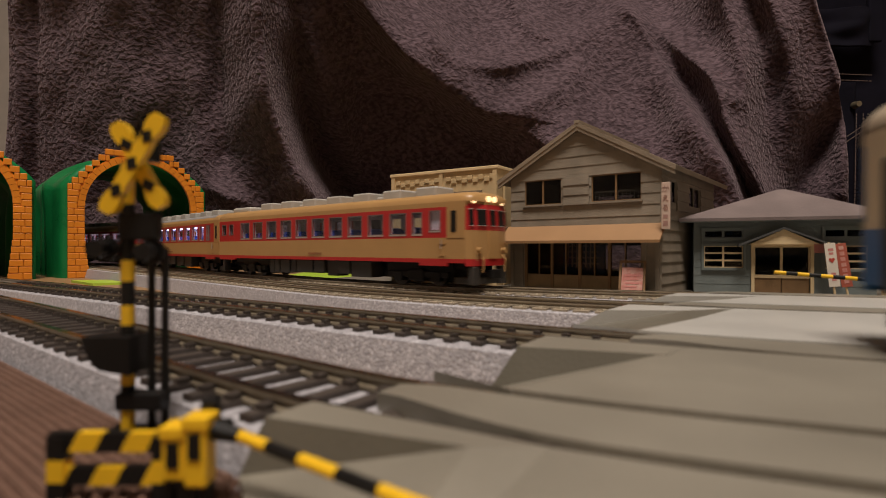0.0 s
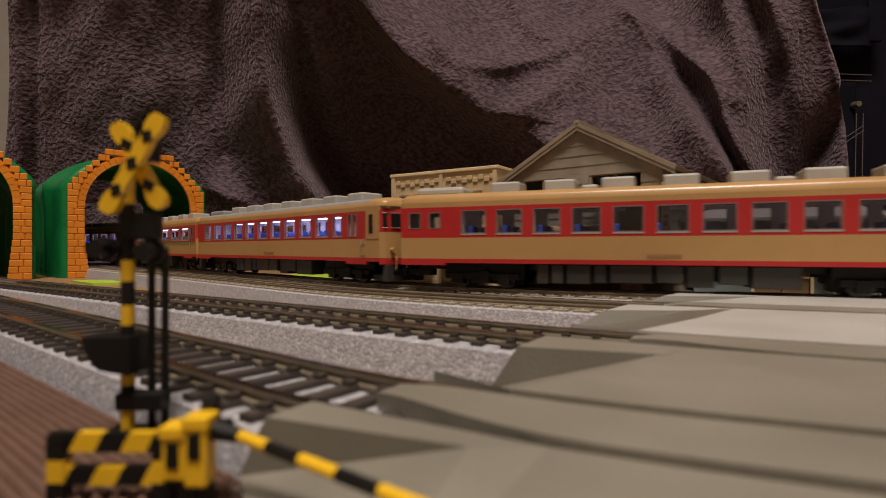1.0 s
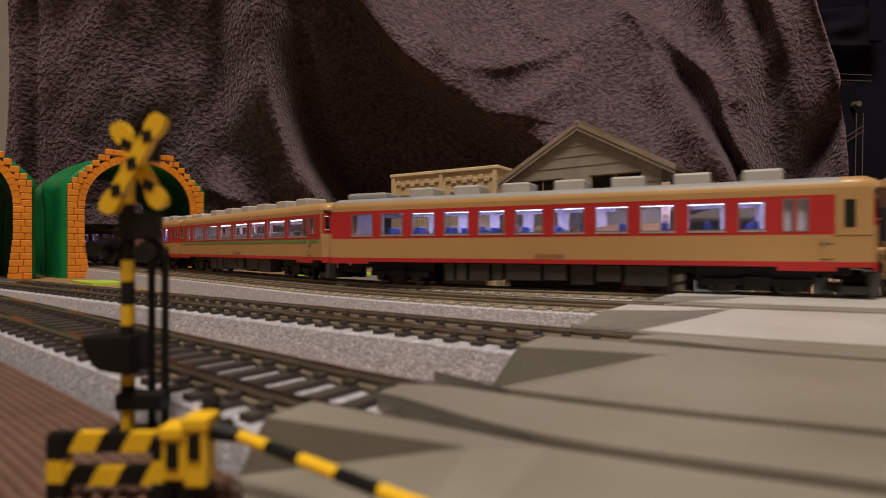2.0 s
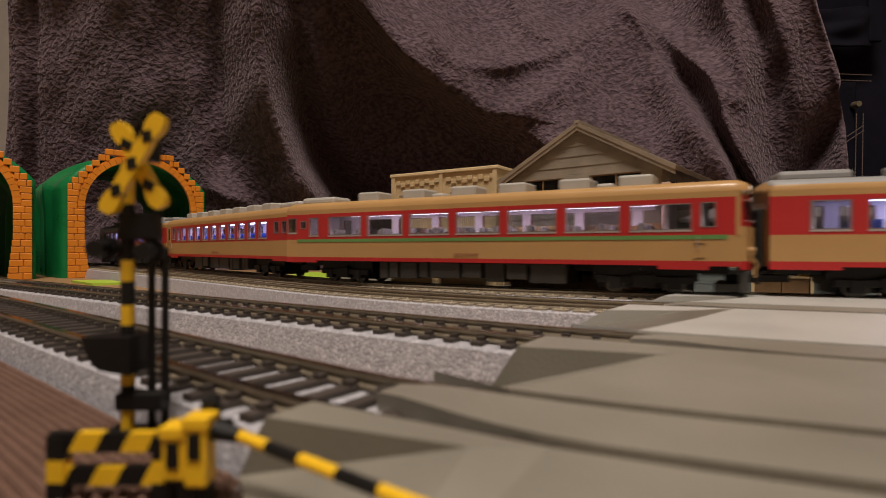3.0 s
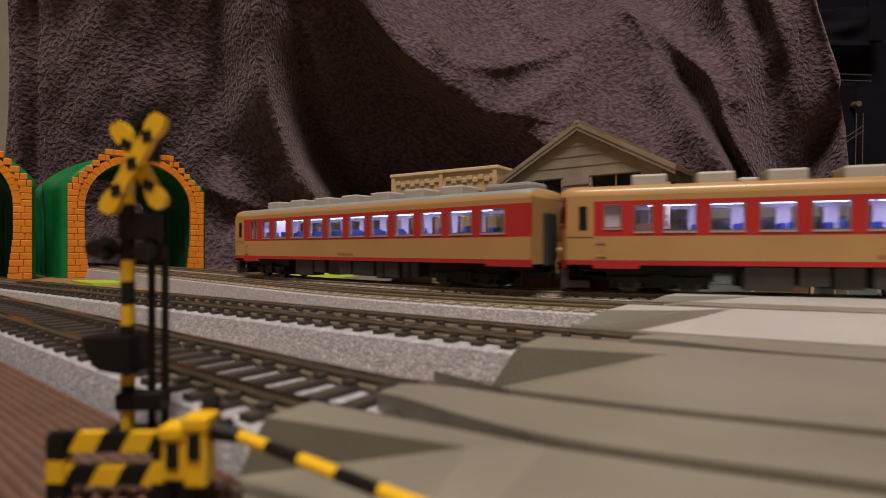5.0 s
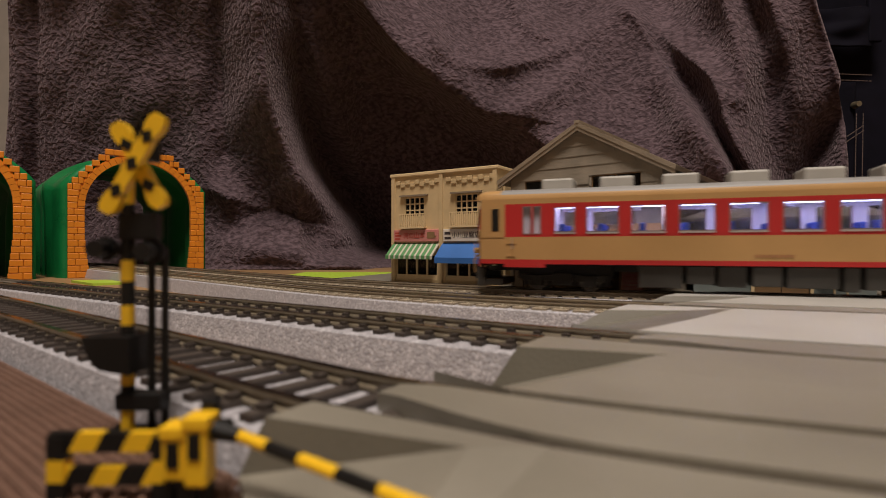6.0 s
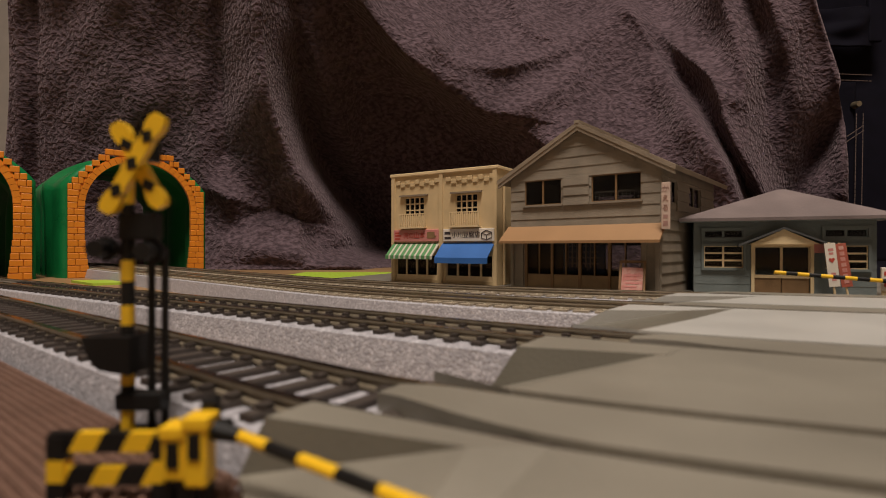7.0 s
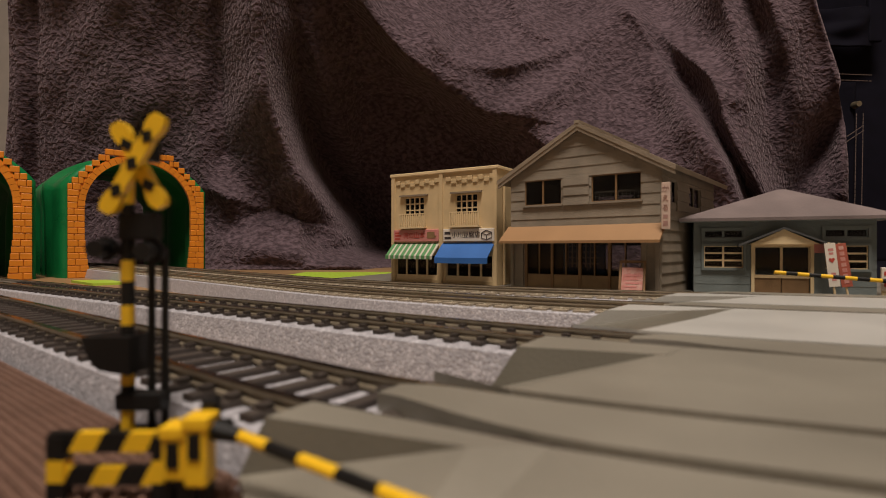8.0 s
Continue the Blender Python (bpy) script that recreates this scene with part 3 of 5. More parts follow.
    cone = 1 / (1 + np.exp(-(x - 62) / 12)) * (1 - 1 / (1 + np.exp(-(x - 215) / 20)))
    depth = depth - 30 * cone * np.clip((150 - z) / 150, 0, 1)       # under the shoulder it slopes forward
    depth = depth - bulge - (14 + 22 * np.exp(-((x + 150) / 70) ** 2)) * np.exp(-((z + 2) / 21) ** 2)
    rng = np.random.default_rng(4)
    for _ in range(30):
        kx, kz, ph = rng.normal(0, 0.06), rng.normal(0, 0.045), rng.uniform(0, 6.28)
        depth = depth + np.sin(kx * x + kz * z + ph) * 0.55
    # each point is pushed along the camera's sight line to its depth
    verts = np.stack([x * depth / 500, depth, np.maximum(18.3 + (z - 18.3) * depth / 500, 0.6)], -1).reshape(-1, 3) * MM
    idx = np.arange(nx * nz).reshape(nz, nx)
    faces = np.stack([idx[:-1, :-1], idx[:-1, 1:], idx[1:, 1:], idx[1:, :-1]], -1).reshape(-1, 4)
    me = bpy.data.meshes.new("fleece_blanket")
    me.from_pydata(verts.tolist(), [], faces.tolist())
    for p in me.polygons:
        p.use_smooth = True
    me.materials.append(FLEECE)
    ob = new("fleece_blanket", me)
    sol = ob.modifiers.new("thickness", "SOLIDIFY")
    sol.thickness, sol.offset = 0.005, -1
    tagged(ob, "grey-brown fleece blanket hung in deep folds as backdrop", "blanket")


blanket()


# ---------------------------------------------------------------- diesel railcars
CAR = 144.4
HALF = 9.6


def body_ring(x, half, roof_drop=0.0):
    """Cross-section points of the roof from one eave to the other, at x."""
    pts = []
    for i in range(13):
        a = math.pi * i / 12
        cy = -math.cos(a)
        y = half * (abs(cy) ** 0.62) * (1 if cy > 0 else -1)
        z = 24.5 + (3.1 - roof_drop) * math.sin(a) ** 0.62
        pts.append((x, y, z))
    return pts


WINDOWS = {
    "coach": [(-69.6, -66.0, 17.2, 21.6), (-63.2, -59.8, 17.2, 21.6)] + [(-53.2 + i * 10.3, -46.2 + i * 10.3, 15.7, 22.0) for i in range(10)]
    + [(49.2, 53.2, 15.7, 22.0)],
    "trailer": [(-64.2 + i * 10.9, -56.6 + i * 10.9, 15.7, 22.0) for i in range(10)] + [(44.6, 49.6, 15.7, 22.0)],
    "green": [(-71.4, -67.6, 17.0, 21.8), (-65.4, -62.9, 18.4, 20.8), (-61.4, -57.4, 16.0, 21.8)] + [(-52.6 + i * 16.4, -38.9 + i * 16.4, 15.9, 21.9) for i in range(7)],
}
DOORS = {"coach": [(56.4, 60.4, 16.6, 22.2)], "trailer": [(53.4, 55.2, 15.2, 22.4), (56.0, 58.0, 15.2, 22.4)], "green": [(61.6, 64.6, 16.4, 22.0)]}


def railcar(label, style="coach", paint=None, band=None, roof=None, line=None, lit=None, seats=None, lamps_on=False):
    """A railcar running towards its +x end, its origin on the rails under its middle."""
    paint, band, roof, seats = paint or CREAM, band or RED, roof or CREAM, seats or SEAT
    car = thing("diesel_railcar", mpose(0, 0, 0), label, "train car", "railcars of the model trains")
    holes = WINDOWS[style]
    h = CAR / 2
    for side in (-1, 1):
        y0, y1 = sorted((side * HALF, side * (HALF - 0.7)))
        # the side in painted strips: sill, lower cream, window band, eave; each a layer of its own
        doors = DOORS[style]
        bm = bmesh.new()
        holed(bm, -h, h - 2.5, 14.4, 23.2, holes + doors, y0, y1)
        part("window_band", bm, band, car, "painted window band")
        part("lower_side", boxes((-h, h - 2.5, y0, y1, 8.4, 14.4)), paint, car)
        part("eave", boxes((-h, h - 2.5, y0, y1, 23.2, 24.6)), paint, car)
        part("sill", boxes((-h, h - 2.5, y0, y1, 7.2, 8.4), (-h, -h + 14, y0, y1, 6.5, 7.2), (h - 20, h - 9, y0, y1, 6.3, 7.2)), band, car, "painted sill stripe")
        e0, e1 = sorted((side * HALF, side * (HALF + 0.12)))
        if line:
            part("waist_line", boxes((-h + 5, h - 5, e0, e1, 13.5, 14.5)), line, car, "thin waist stripe")
        # cream post at the cab end
        part("end_post", boxes((h - 9.2, h - 2.5, e0, e1, 14.3, 23.3)) if style != "green" else boxes((h - 3.4, h - 2.5, e0, e1, 14.3, 23.3)), paint, car)
        if style != "green":
            c0, c1 = sorted((side * (HALF + 0.12), side * (HALF + 0.2)))
            part("cab_side_window", boxes((h - 7.6, h - 5.6, c0, c1, 16.0, 22.0)), BLACK, car, "narrow dark cab window")
        for w in holes + doors:
            g0, g1 = sorted((side * (HALF - 0.28), side * (HALF - 0.36)))
            pane = part("window_pane", boxes((w[0], w[1], g0, g1, w[2], w[3])), PANE, car)
            pane.visible_shadow = False
            fr = bmesh.new()
            f0, f1 = sorted((side * (HALF - 0.25), side * (HALF + 0.10)))
            holed(fr, w[0] - 0.14, w[1] + 0.14, w[2] - 0.14, w[3] + 0.14, [(w[0] + 0.1, w[1] - 0.1, w[2] + 0.1, w[3] - 0.1)], f0, f1)
            part("window_frame", fr, FRAME_GREY, car)
            if w[1] - w[0] > 3.8:
                part("window_sill", boxes((w[0] - 0.2, w[1] + 0.2, f0, f1 + 0.06 if side > 0 else f1, w[2] - 0.6, w[2] - 0.16)), SILVER, car)
        d0, d1 = sorted((side * (HALF + 0.02), side * (HALF + 0.2)))
        l0, l1 = sorted((side * (HALF - 0.9), side * (HALF - 1.2)))
        part("lining", holed(bmesh.new(), -h + 1, h - 10, 9.4, 23.0, [w for w in holes if w[1] < h - 11], l0, l1), INNER, car, "pale interior lining")
        part("handrail", rod(bmesh.new(), (h - 11.2, side * (HALF + 0.3), 11.2), (h - 11.2, side * (HALF + 0.3), 14.0), 0.14, 6), SILVER, car)
        part("door_step", boxes((h - 12.2, h - 9.6, d0, d1, 12.6, 12.9), (h - 12.2, h - 9.6, d0, d1, 9.2, 9.5)), paint, car)
        bars = boxes(*[(-4 + i * 1.15, -3.2 + i * 1.15, d0, d0 + 0.1 if side > 0 else d1, 9.2, 9.9) for i in range(7)])
        part("number_marks", bars, FADED_PRINT, car)
    # roof shell
    bm = bmesh.new()
    xs = [-h, -h + 1.2] + [-h + 8 + i * (CAR - 16) / 8 for i in range(9)] + [h - 5, h - 3.0, h - 1.6, h - 0.7]
    rings = []
    for i, x in enumerate(xs):
        half, drop = HALF, 0.0
        if i == 0:
            half, drop = HALF - 0.4, 0.6
        if x > h - 4:
            q = (x - (h - 4)) / 4.0
            half, drop = HALF - 2.4 * q ** 2, 1.9 * q ** 2
        rings.append([bm.verts.new(p) for p in body_ring(x, half, drop)])
    for a, b in zip(rings, rings[1:]):
        for j in range(12):
            f_ = bm.faces.new((a[j], b[j], b[j + 1], a[j + 1]))
            if roof is not paint and 1 <= j <= 10 and a[0].co.x < h - 13:
                f_.material_index = 1
    bm.faces.new(rings[0])
    bm.faces.new(list(reversed(rings[-1])))
    part("roof", bm, [paint, roof], car, smooth=True)
    # cab front, gently rounded in plan
    bm = bmesh.new()
    n = 12
    cols = []
    prof = [(6.4, 0), (8.4, 1), (16.4, 0), (17.2, 2), (22.6, 2), (23.8, 0), (25.2, 0)]
    for i in range(n + 1):
        a = -1 + 2 * i / n
        y = HALF * a
        x = h - 2.5 + 2.4 * math.cos(a * math.pi / 2) ** 0.55 if abs(a) < 1 else h - 2.5
        cols.append([bm.verts.new((x - max(0, z - 21) * 0.25, y, z)) for z, _ in prof])
    for i in range(n):
        for j in range(len(prof) - 1):
            f_ = bm.faces.new((cols[i][j], cols[i + 1][j], cols[i + 1][j + 1], cols[i][j + 1]))
            f_.material_index = {0: 1, 1: 0, 2: 1, 3: 1, 4: 1, 5: 0}[j]
    part("cab_front", bm, [paint, band], car, smooth=False)
    for y0, y1 in ((-8.9, -7.6), (-6.3, -2.9), (-1.2, 1.2), (2.9, 6.3), (7.6, 8.9)):
        bm = bmesh.new()
        m_ = (y0 + y1) / 2
        def fx(y):
            return h - 2.5 + 2.4 * math.cos(min(0.999, abs(y / HALF)) * math.pi / 2) ** 0.55
        vs = []
        for z in (17.8, 22.2):
            for y in (y0, m_, y1):
                vs.append((fx(y) + 0.26 - max(0, z - 21) * 0.25, y, z))
        for a, b in ((0, 1), (1, 2)):
            quad(bm, vs[a], vs[b], vs[b + 3], vs[a + 3])
        win = part("front_window", bm, BLACK, car, "dark glossy cab window")
        fr = bmesh.new()
        for z in (17.7, 22.3):
            dx = 0.22 - max(0, z - 21) * 0.25
            for a, b in ((y0, m_), (m_, y1)):
                rod(fr, (fx(a) + dx, a, z), (fx(b) + dx, b, z), 0.14, 6)
        part("window_frame", fr, SILVER, car)
    part("gangway_door", boxes((h - 0.35, h + 0.15, -2.0, 2.0, 8.5, 16.3)), paint, car)
    for y in (-1.4, 1.4):
        part("headlamp", rod(bmesh.new(), (h - 1.9, y, 25.4), (h - 0.3, y, 25.4), 0.85, 12), GLOW if lamps_on else LENS, car, "round clear headlamp")
    for y in (-6.6, 6.6):
        part("marker_lamp", rod(bmesh.new(), (h - 3.2, y, 24.7), (h - 1.5, y, 24.7), 0.75, 12), GLOW if lamps_on else LENS, car, "small round marker lamp")
        part("tail_lamp", rod(bmesh.new(), (h - 1.4, y * 0.9, 10.8), (h + 0.4, y * 0.9, 10.8), 0.8, 12), paint, car)
        part("grab_rail", rod(bmesh.new(), (h - 0.2, y * 1.1, 8.0), (h - 0.2, y * 1.1, 13.0), 0.16, 6), paint, car)
        hose = rod(bmesh.new(), (h - 0.4, y * 0.8, 9.6), (h + 0.7, y * 0.8, 8.0), 0.25, 6)
        rod(hose, (h + 0.7, y * 0.8, 8.0), (h + 0.4, y * 0.8, 4.6), 0.25, 6)
        part("air_hose", hose, paint, car)
    # rear end wall with gangway bellows
    part("end_wall", boxes((-h, -h + 0.8, -HALF + 0.3, HALF - 0.3, 7.2, 25.0)), paint, car)
    part("gangway", boxes((-h - 1.2, -h, -3.2, 3.2, 6.5, 21.0), bevel=0.5), BLACK_RUBBER, car, "black gangway bellows")
    # floor, seats and lighting inside
    part("floor_pan", boxes((-h + 0.8, h - 2.6, -HALF + 0.8, HALF - 0.8, 8.2, 9.4)), UNDER, car)
    for i in range(11):
        x = -51 + i * 9.9
        for y in (-5.9, 5.9):
            bm = boxes((x - 0.7, x + 0.7, y - 2.6, y + 2.6, 9.4, 17.8), (x - 2.6, x + 2.6, y - 2.6, y + 2.6, 9.4, 12.2), bevel=0.4)
            part("seat", bm, seats, car)
    part("partition", boxes((50.4, 51.0, -8.2, 8.2, 9.4, 23.2)) if style == "trailer" else boxes((53.6, 54.2, -8.2, 8.2, 9.4, 23.2)), INNER, car)
    part("partition", boxes((-53.6, -53.0, -8.2, 8.2, 9.4, 23.2)) if style == "coach" else boxes((-63.6, -63.0, -8.2, 8.2, 9.4, 23.2)), INNER, car)
    part("ceiling_panel", boxes((-h + 2, h - 10, -8.3, 8.3, 23.05, 23.5)), INNER, car)
    if lit:
        for x0, x1 in ((-52, -1), (1, 50)):
            part("light_strip", boxes((x0, x1, -2.6, 2.6, 22.6, 23.0)), lit, car, "glowing white light strip")
    # coolers and vents on the roof
    cool = [(-42 + i * 15.3) for i in range(7)] if style != "green" else [-40, -22, -4, 12, 30, 46]
    for i, x in enumerate(cool):
        bm = boxes((x - 4.2, x + 4.2, -4.4, 4.4, 26.8, 30.3), bevel=0.55)
        cu = part("cooler", bm, COOLER, car, "grey rooftop cooler")
        part("grille", boxes((x - 2.6, x + 2.6, -2.6, 2.6, 30.25, 30.42)), ROOF_GREY, cu)
        if i in (1, 4) and style != "trailer":
            part("ventilator", boxes((x + 5.6, x + 10.0, -2.2, 2.2, 27.0, 28.8), bevel=0.6), COOLER, car)
    part("exhaust_cover", boxes((-69.5, -54.5, -4.8, 4.8, 26.8, 29.5), bevel=0.9), ROOF_GREY if roof is not paint else COOLER, car)
    # underframe boxes
    rnd = random.Random(5)
    x = -32.0
    while x < 30:
        w = rnd.choice((5, 7, 9, 11, 4))
        for side in (-1, 1):
            y0, y1 = sorted((side * (8.8 - rnd.random() * 1.2), side * 3.0))
            part("equipment_box", boxes((x, x + w - 0.9, y0, y1, 1.3 + rnd.random() * 1.4, 7.1), bevel=0.25), UNDER, car)
        x += w
    part("underframe", boxes((-h + 3, h - 5, -3, 3, 5.2, 8.1)), BLACK, car)
    # bogies
    for bx in (-47.5, 47.5):
        bo = part("bogie", boxes((-12.5, 12.5, -5.4, 5.4, 3.2, 7.0), (-1.5, 1.5, -6.6, 6.6, 2.6, 5.4), (-11.6, 11.6, -3.2, 3.2, 1.2, 3.3)), BLACK, car, at=mpose(bx, 0, 0))
        for y in (-6.4, 6.4):
            fr = boxes((-11.5, 11.5, y - 0.6, y + 0.6, 2.6, 4.4), (-8.6, -5.4, y - 1.0, y + 1.0, 1.3, 4.3), (5.4, 8.6, y - 1.0, y + 1.0, 1.3, 4.3),
                       (-2.8, 2.8, y - 1.1, y + 1.1, 1.6, 4.9), bevel=0.2)
            part("side_frame", fr, BLACK, bo)
        for ax in (-7.0, 7.0):
            bm = rod(bmesh.new(), (0, -4.2, 0), (0, 4.2, 0), 0.7, 8)
            for y in (-4.4, 4.4):
                rod(bm, (0, y - 0.9, 0), (0, y + 0.9, 0), 2.8, 20)
                box(bm, -2.2, 2.2, y - 1.0, y + 1.0, -0.4, 0.4)
            part("wheelset", bm, STEEL, bo, "steel wheels on an axle", at=mpose(ax, 0, 2.8))
    part("coupler", boxes((h - 6, h + 1.2, -1.2, 1.2, 3.2, 5.0), (h + 0.4, h + 1.4, -2.2, 2.2, 2.8, 5.4), bevel=0.2), BLACK, car)
    part("rear_coupler", boxes((-h - 1.4, -h + 6, -1.2, 1.2, 3.2, 5.0), bevel=0.2), BLACK, car)
    part("snow_plough", boxes((h - 8, h - 1.5, -7.5, 7.5, 1.2, 3.2), (h - 3, h - 0.8, -8, -5, 1.0, 6.2), (h - 3, h - 0.8, 5, 8, 1.0, 6.2), bevel=0.3), UNDER, car)
    return car


TRAIN = [
    railcar("cream and red diesel railcar, dark inside, leading the train", lamps_on=True),
    railcar("cream and red diesel railcar with grey roof, lit blue seats", style="trailer", roof=ROOF_GREY, lit=LED),
    railcar("cream and red railcar with green waist stripe and wide windows", style="green", line=GREEN_LINE, lit=PINK_LED, seats=SEAT_GREY),
    railcar("cream and red diesel railcar, lit, with blue seats", lit=LED),
    railcar("cream and red diesel railcar with grey roof, lit, at the rear", style="trailer", roof=ROOF_GREY, lit=LED),
]
OTHER = railcar("pale cream and blue railcar leaving along the next track", paint=PALE_PAINT, band=BLUE_PAINT, roof=ROOF_GREY)
part("end_band", boxes((-CAR / 2 - 0.15, -CAR / 2, -9.2, 9.2, 7.2, 13.5)), BLUE_PAINT, OTHER, "blue lower end panel")


def car_pose(k, s_mid, flip=False):
    """A car stands with its two pivots on the track."""
    a, b = on_track(k, s_mid - 47.5), on_track(k, s_mid + 47.5)
    ang = math.degrees(math.atan2(b[1] - a[1], b[0] - a[0]))
    return mpose((a[0] + b[0]) / 2, (a[1] + b[1]) / 2, RAIL_Z, 0, 0, ang + (180 if flip else 0))


def travelled(t):
    return float(np.interp(t, (0, 0.5, 1, 1.5, 3, 4, 4.5, 6, 8), (95.8, 154.2, 212.4, 269.8, 453.0, 576.6, 636.4, 821.6, 1068.0)))


PITCH = 146.6
FLIPS = (False, False, False, True, True)


def motions():
    times = [i * 0.25 for i in range(33)]
    for i, car in enumerate(TRAIN):
        flip = FLIPS[i]
        walk(car, [(t, car_pose(4, travelled(t) - PITCH * i - PITCH / 2, flip)) for t in times])
        bogies = [c for c in car.children if c.name.startswith("bogie")]
        for bo in bogies:
            bx = -47.5 if bo.location.x < 0 else 47.5
            rows = []
            for t in times:
                s = travelled(t) - PITCH * i - PITCH / 2 + (-bx if flip else bx)
                m = car_pose(4, travelled(t) - PITCH * i - PITCH / 2, flip).to_euler().z
                b = -on_track(4, s)[2] + (math.pi if flip else 0)
                rel = (b - m + math.pi) % math.tau - math.pi
                rows.append((t, mpose(bx, 0, 0, 0, 0, math.degrees(rel))))
            walk(bo, rows)
    ticks = [i / 30 for i in range(241)]
    for i, car in enumerate(TRAIN + [OTHER]):
        way = -1 if i < 5 and FLIPS[i] else 1
        for bo in [c for c in car.children if c.name.startswith("bogie")]:
            for ws in [c for c in bo.children if c.name.startswith("wheelset")]:
                ax = ws.location.x / MM
                roll = [(travelled(t) - 95.8 if i < 5 else 122.0 * t) / 2.8 for t in ticks]
                walk(ws, [(t, mpose(ax, 0, 2.8) @ Matrix.Rotation(way * r, 4, "Y")) for t, r in zip(ticks, roll)])
    walk(OTHER, [(t, car_pose(2, OTHER_START + 122.0 * t)) for t in times])


OTHER_START = 122.0


# ---------------------------------------------------------------- model houses
WOOD_GREY = mat("weathered_grey_boards", (0.262, 0.218, 0.163), 0.7, var=0.12, scale=160, bump=0.2, bump_scale=1800, per_object=0.12)
WOOD_BROWN = mat("brown_wood_trim", (0.26, 0.1495, 0.065), 0.6, var=0.15, scale=200, bump=0.1)
TAN_WALL = mat("tan_plaster_wall", (0.616, 0.455, 0.245), 0.65, var=0.08, scale=120, bump=0.1, bump_scale=2200)
TAN_TRIM = mat("pale_tan_trim", (0.715, 0.546, 0.312), 0.6, var=0.06, scale=150)
AWNING_TAN = mat("orange_tan_awning", (0.32, 0.175, 0.075), 0.6, var=0.06, scale=100)
AWNING_BLUE = mat("blue_awning", (0.03, 0.13, 0.40), 0.55, var=0.08, scale=120)
STRIPE_GREEN = mat("green_awning_stripe", (0.10, 0.26, 0.10), 0.55, var=0.08, scale=120)
STRIPE_WHITE = mat("white_awning_stripe", (0.54, 0.504, 0.405), 0.55, var=0.05, scale=120)
ROOF_TAN = mat("brown_grey_roof_sheet", (0.27, 0.2115, 0.1485), 0.6, var=0.1, scale=140, bump=0.15)
ROOF_PURPLE = mat("dull_purple_roof", (0.1935, 0.1485, 0.1395), 0.6, var=0.14, scale=70, bump=0.15)
TEAL_GREY = mat("blue_grey_boards", (0.172, 0.198, 0.188), 0.65, var=0.12, scale=120, bump=0.15)
SIGN_PINK = mat("faded_red_sign", (0.585, 0.221, 0.195), 0.6, var=0.08, scale=200)
SIGN_WHITE = mat("white_sign", (0.725, 0.65, 0.55), 0.6, var=0.05, scale=200)
INK = mat("dark_print", (0.04, 0.03, 0.03), 0.6, var=0.05)
SIGN_INK = mat("faded_red_print", (0.40, 0.22, 0.18), 0.6, var=0.1)
INK_RED = mat("red_print", (0.45, 0.05, 0.03), 0.6, var=0.05)
# near-black for boxes set behind windows in place of the rooms' shade
ROOM_SHADE = mat("painted_house_shade", (0.03, 0.025, 0.022), 0.8, var=0.1)
DARK_EDGE = mat("dark_grey_roof_edge", (0.06, 0.06, 0.058), 0.6, var=0.1, scale=120)
DARK_PANE = glass("dark_house_glass", tint=(0.55, 0.55, 0.55), gloss=0.025)


def text_mesh(word, size, material, parent, at, label="", name="lettering"):
    cu = bpy.data.curves.new(name, "FONT")
    cu.body, cu.size, cu.extrude = word, size * MM, 0.04 * MM
    cu.align_x, cu.align_y = "CENTER", "CENTER"
    ob = bpy.data.objects.new("tmp", cu)
    scene.collection.objects.link(ob)
    dg = bpy.context.evaluated_depsgraph_get()
    me = bpy.data.meshes.new_from_object(ob.evaluated_get(dg))
    bpy.data.objects.remove(ob)
    me.materials.clear()
    me.materials.append(material)
    o = new(name, me)
    o.parent = parent
    o.matrix_basis = at
    return tagged(o, label)


def window(parent, x0, x1, z0, z1, y, frame_mat, cols=2, rows=1, bar=0.35, depth=0.8, name="window"):
    """A framed window in the hole of a front wall; local y points into the house."""
    bm = bmesh.new()
    holes = []
    cw, rh = (x1 - x0) / cols, (z1 - z0) / rows
    for i in range(cols):
        for j in range(rows):
            holes.append((x0 + i * cw + bar / 2, x0 + (i + 1) * cw - bar / 2, z0 + j * rh + bar / 2, z0 + (j + 1) * rh - bar / 2))
    holed(bm, x0 + 0.02, x1 - 0.02, z0 + 0.02, z1 - 0.02, holes, y, y + depth)
    w = part(name, bm, frame_mat, parent)
    for h in holes:
        p = part("pane", boxes((h[0], h[1], y + depth * 0.5, y + depth * 0.6, h[2], h[3])), DARK_PANE, w)
        p.visible_shadow = False
    return w


def siding(parent, x0, x1, z0, z1, step, holes, y, material, slope=None, lip=0.55):
    """Overlapping horizontal boards, each cut by the openings it meets."""
    z = z0
    while z < z1 - 0.2:
        zt = min(z + step, z1)
        a, b = x0, x1
        if slope:
            a, b = max(a, slope(z + step * 0.7)[0]), min(b, slope(z + step * 0.7)[1])
        spans = [(a, b)]
        for h in holes:
            if h[2] < zt - 0.3 and h[3] > z + 0.3:
                nxt = []
                for s in spans:
                    if h[1] <= s[0] or h[0] >= s[1]:
                        nxt.append(s)
                    else:
                        if h[0] > s[0]:
                            nxt.append((s[0], h[0]))
                        if h[1] < s[1]:
                            nxt.append((h[1], s[1]))
                spans = nxt
        for s in spans:
            if s[1] - s[0] < 0.4:
                continue
            bm = prism(bmesh.new(), [(y, z), (y - lip, z), (y - lip * 0.33, zt), (y, zt)], "x", s[0], s[1])
            part("board", bm, material, parent)
        z += step


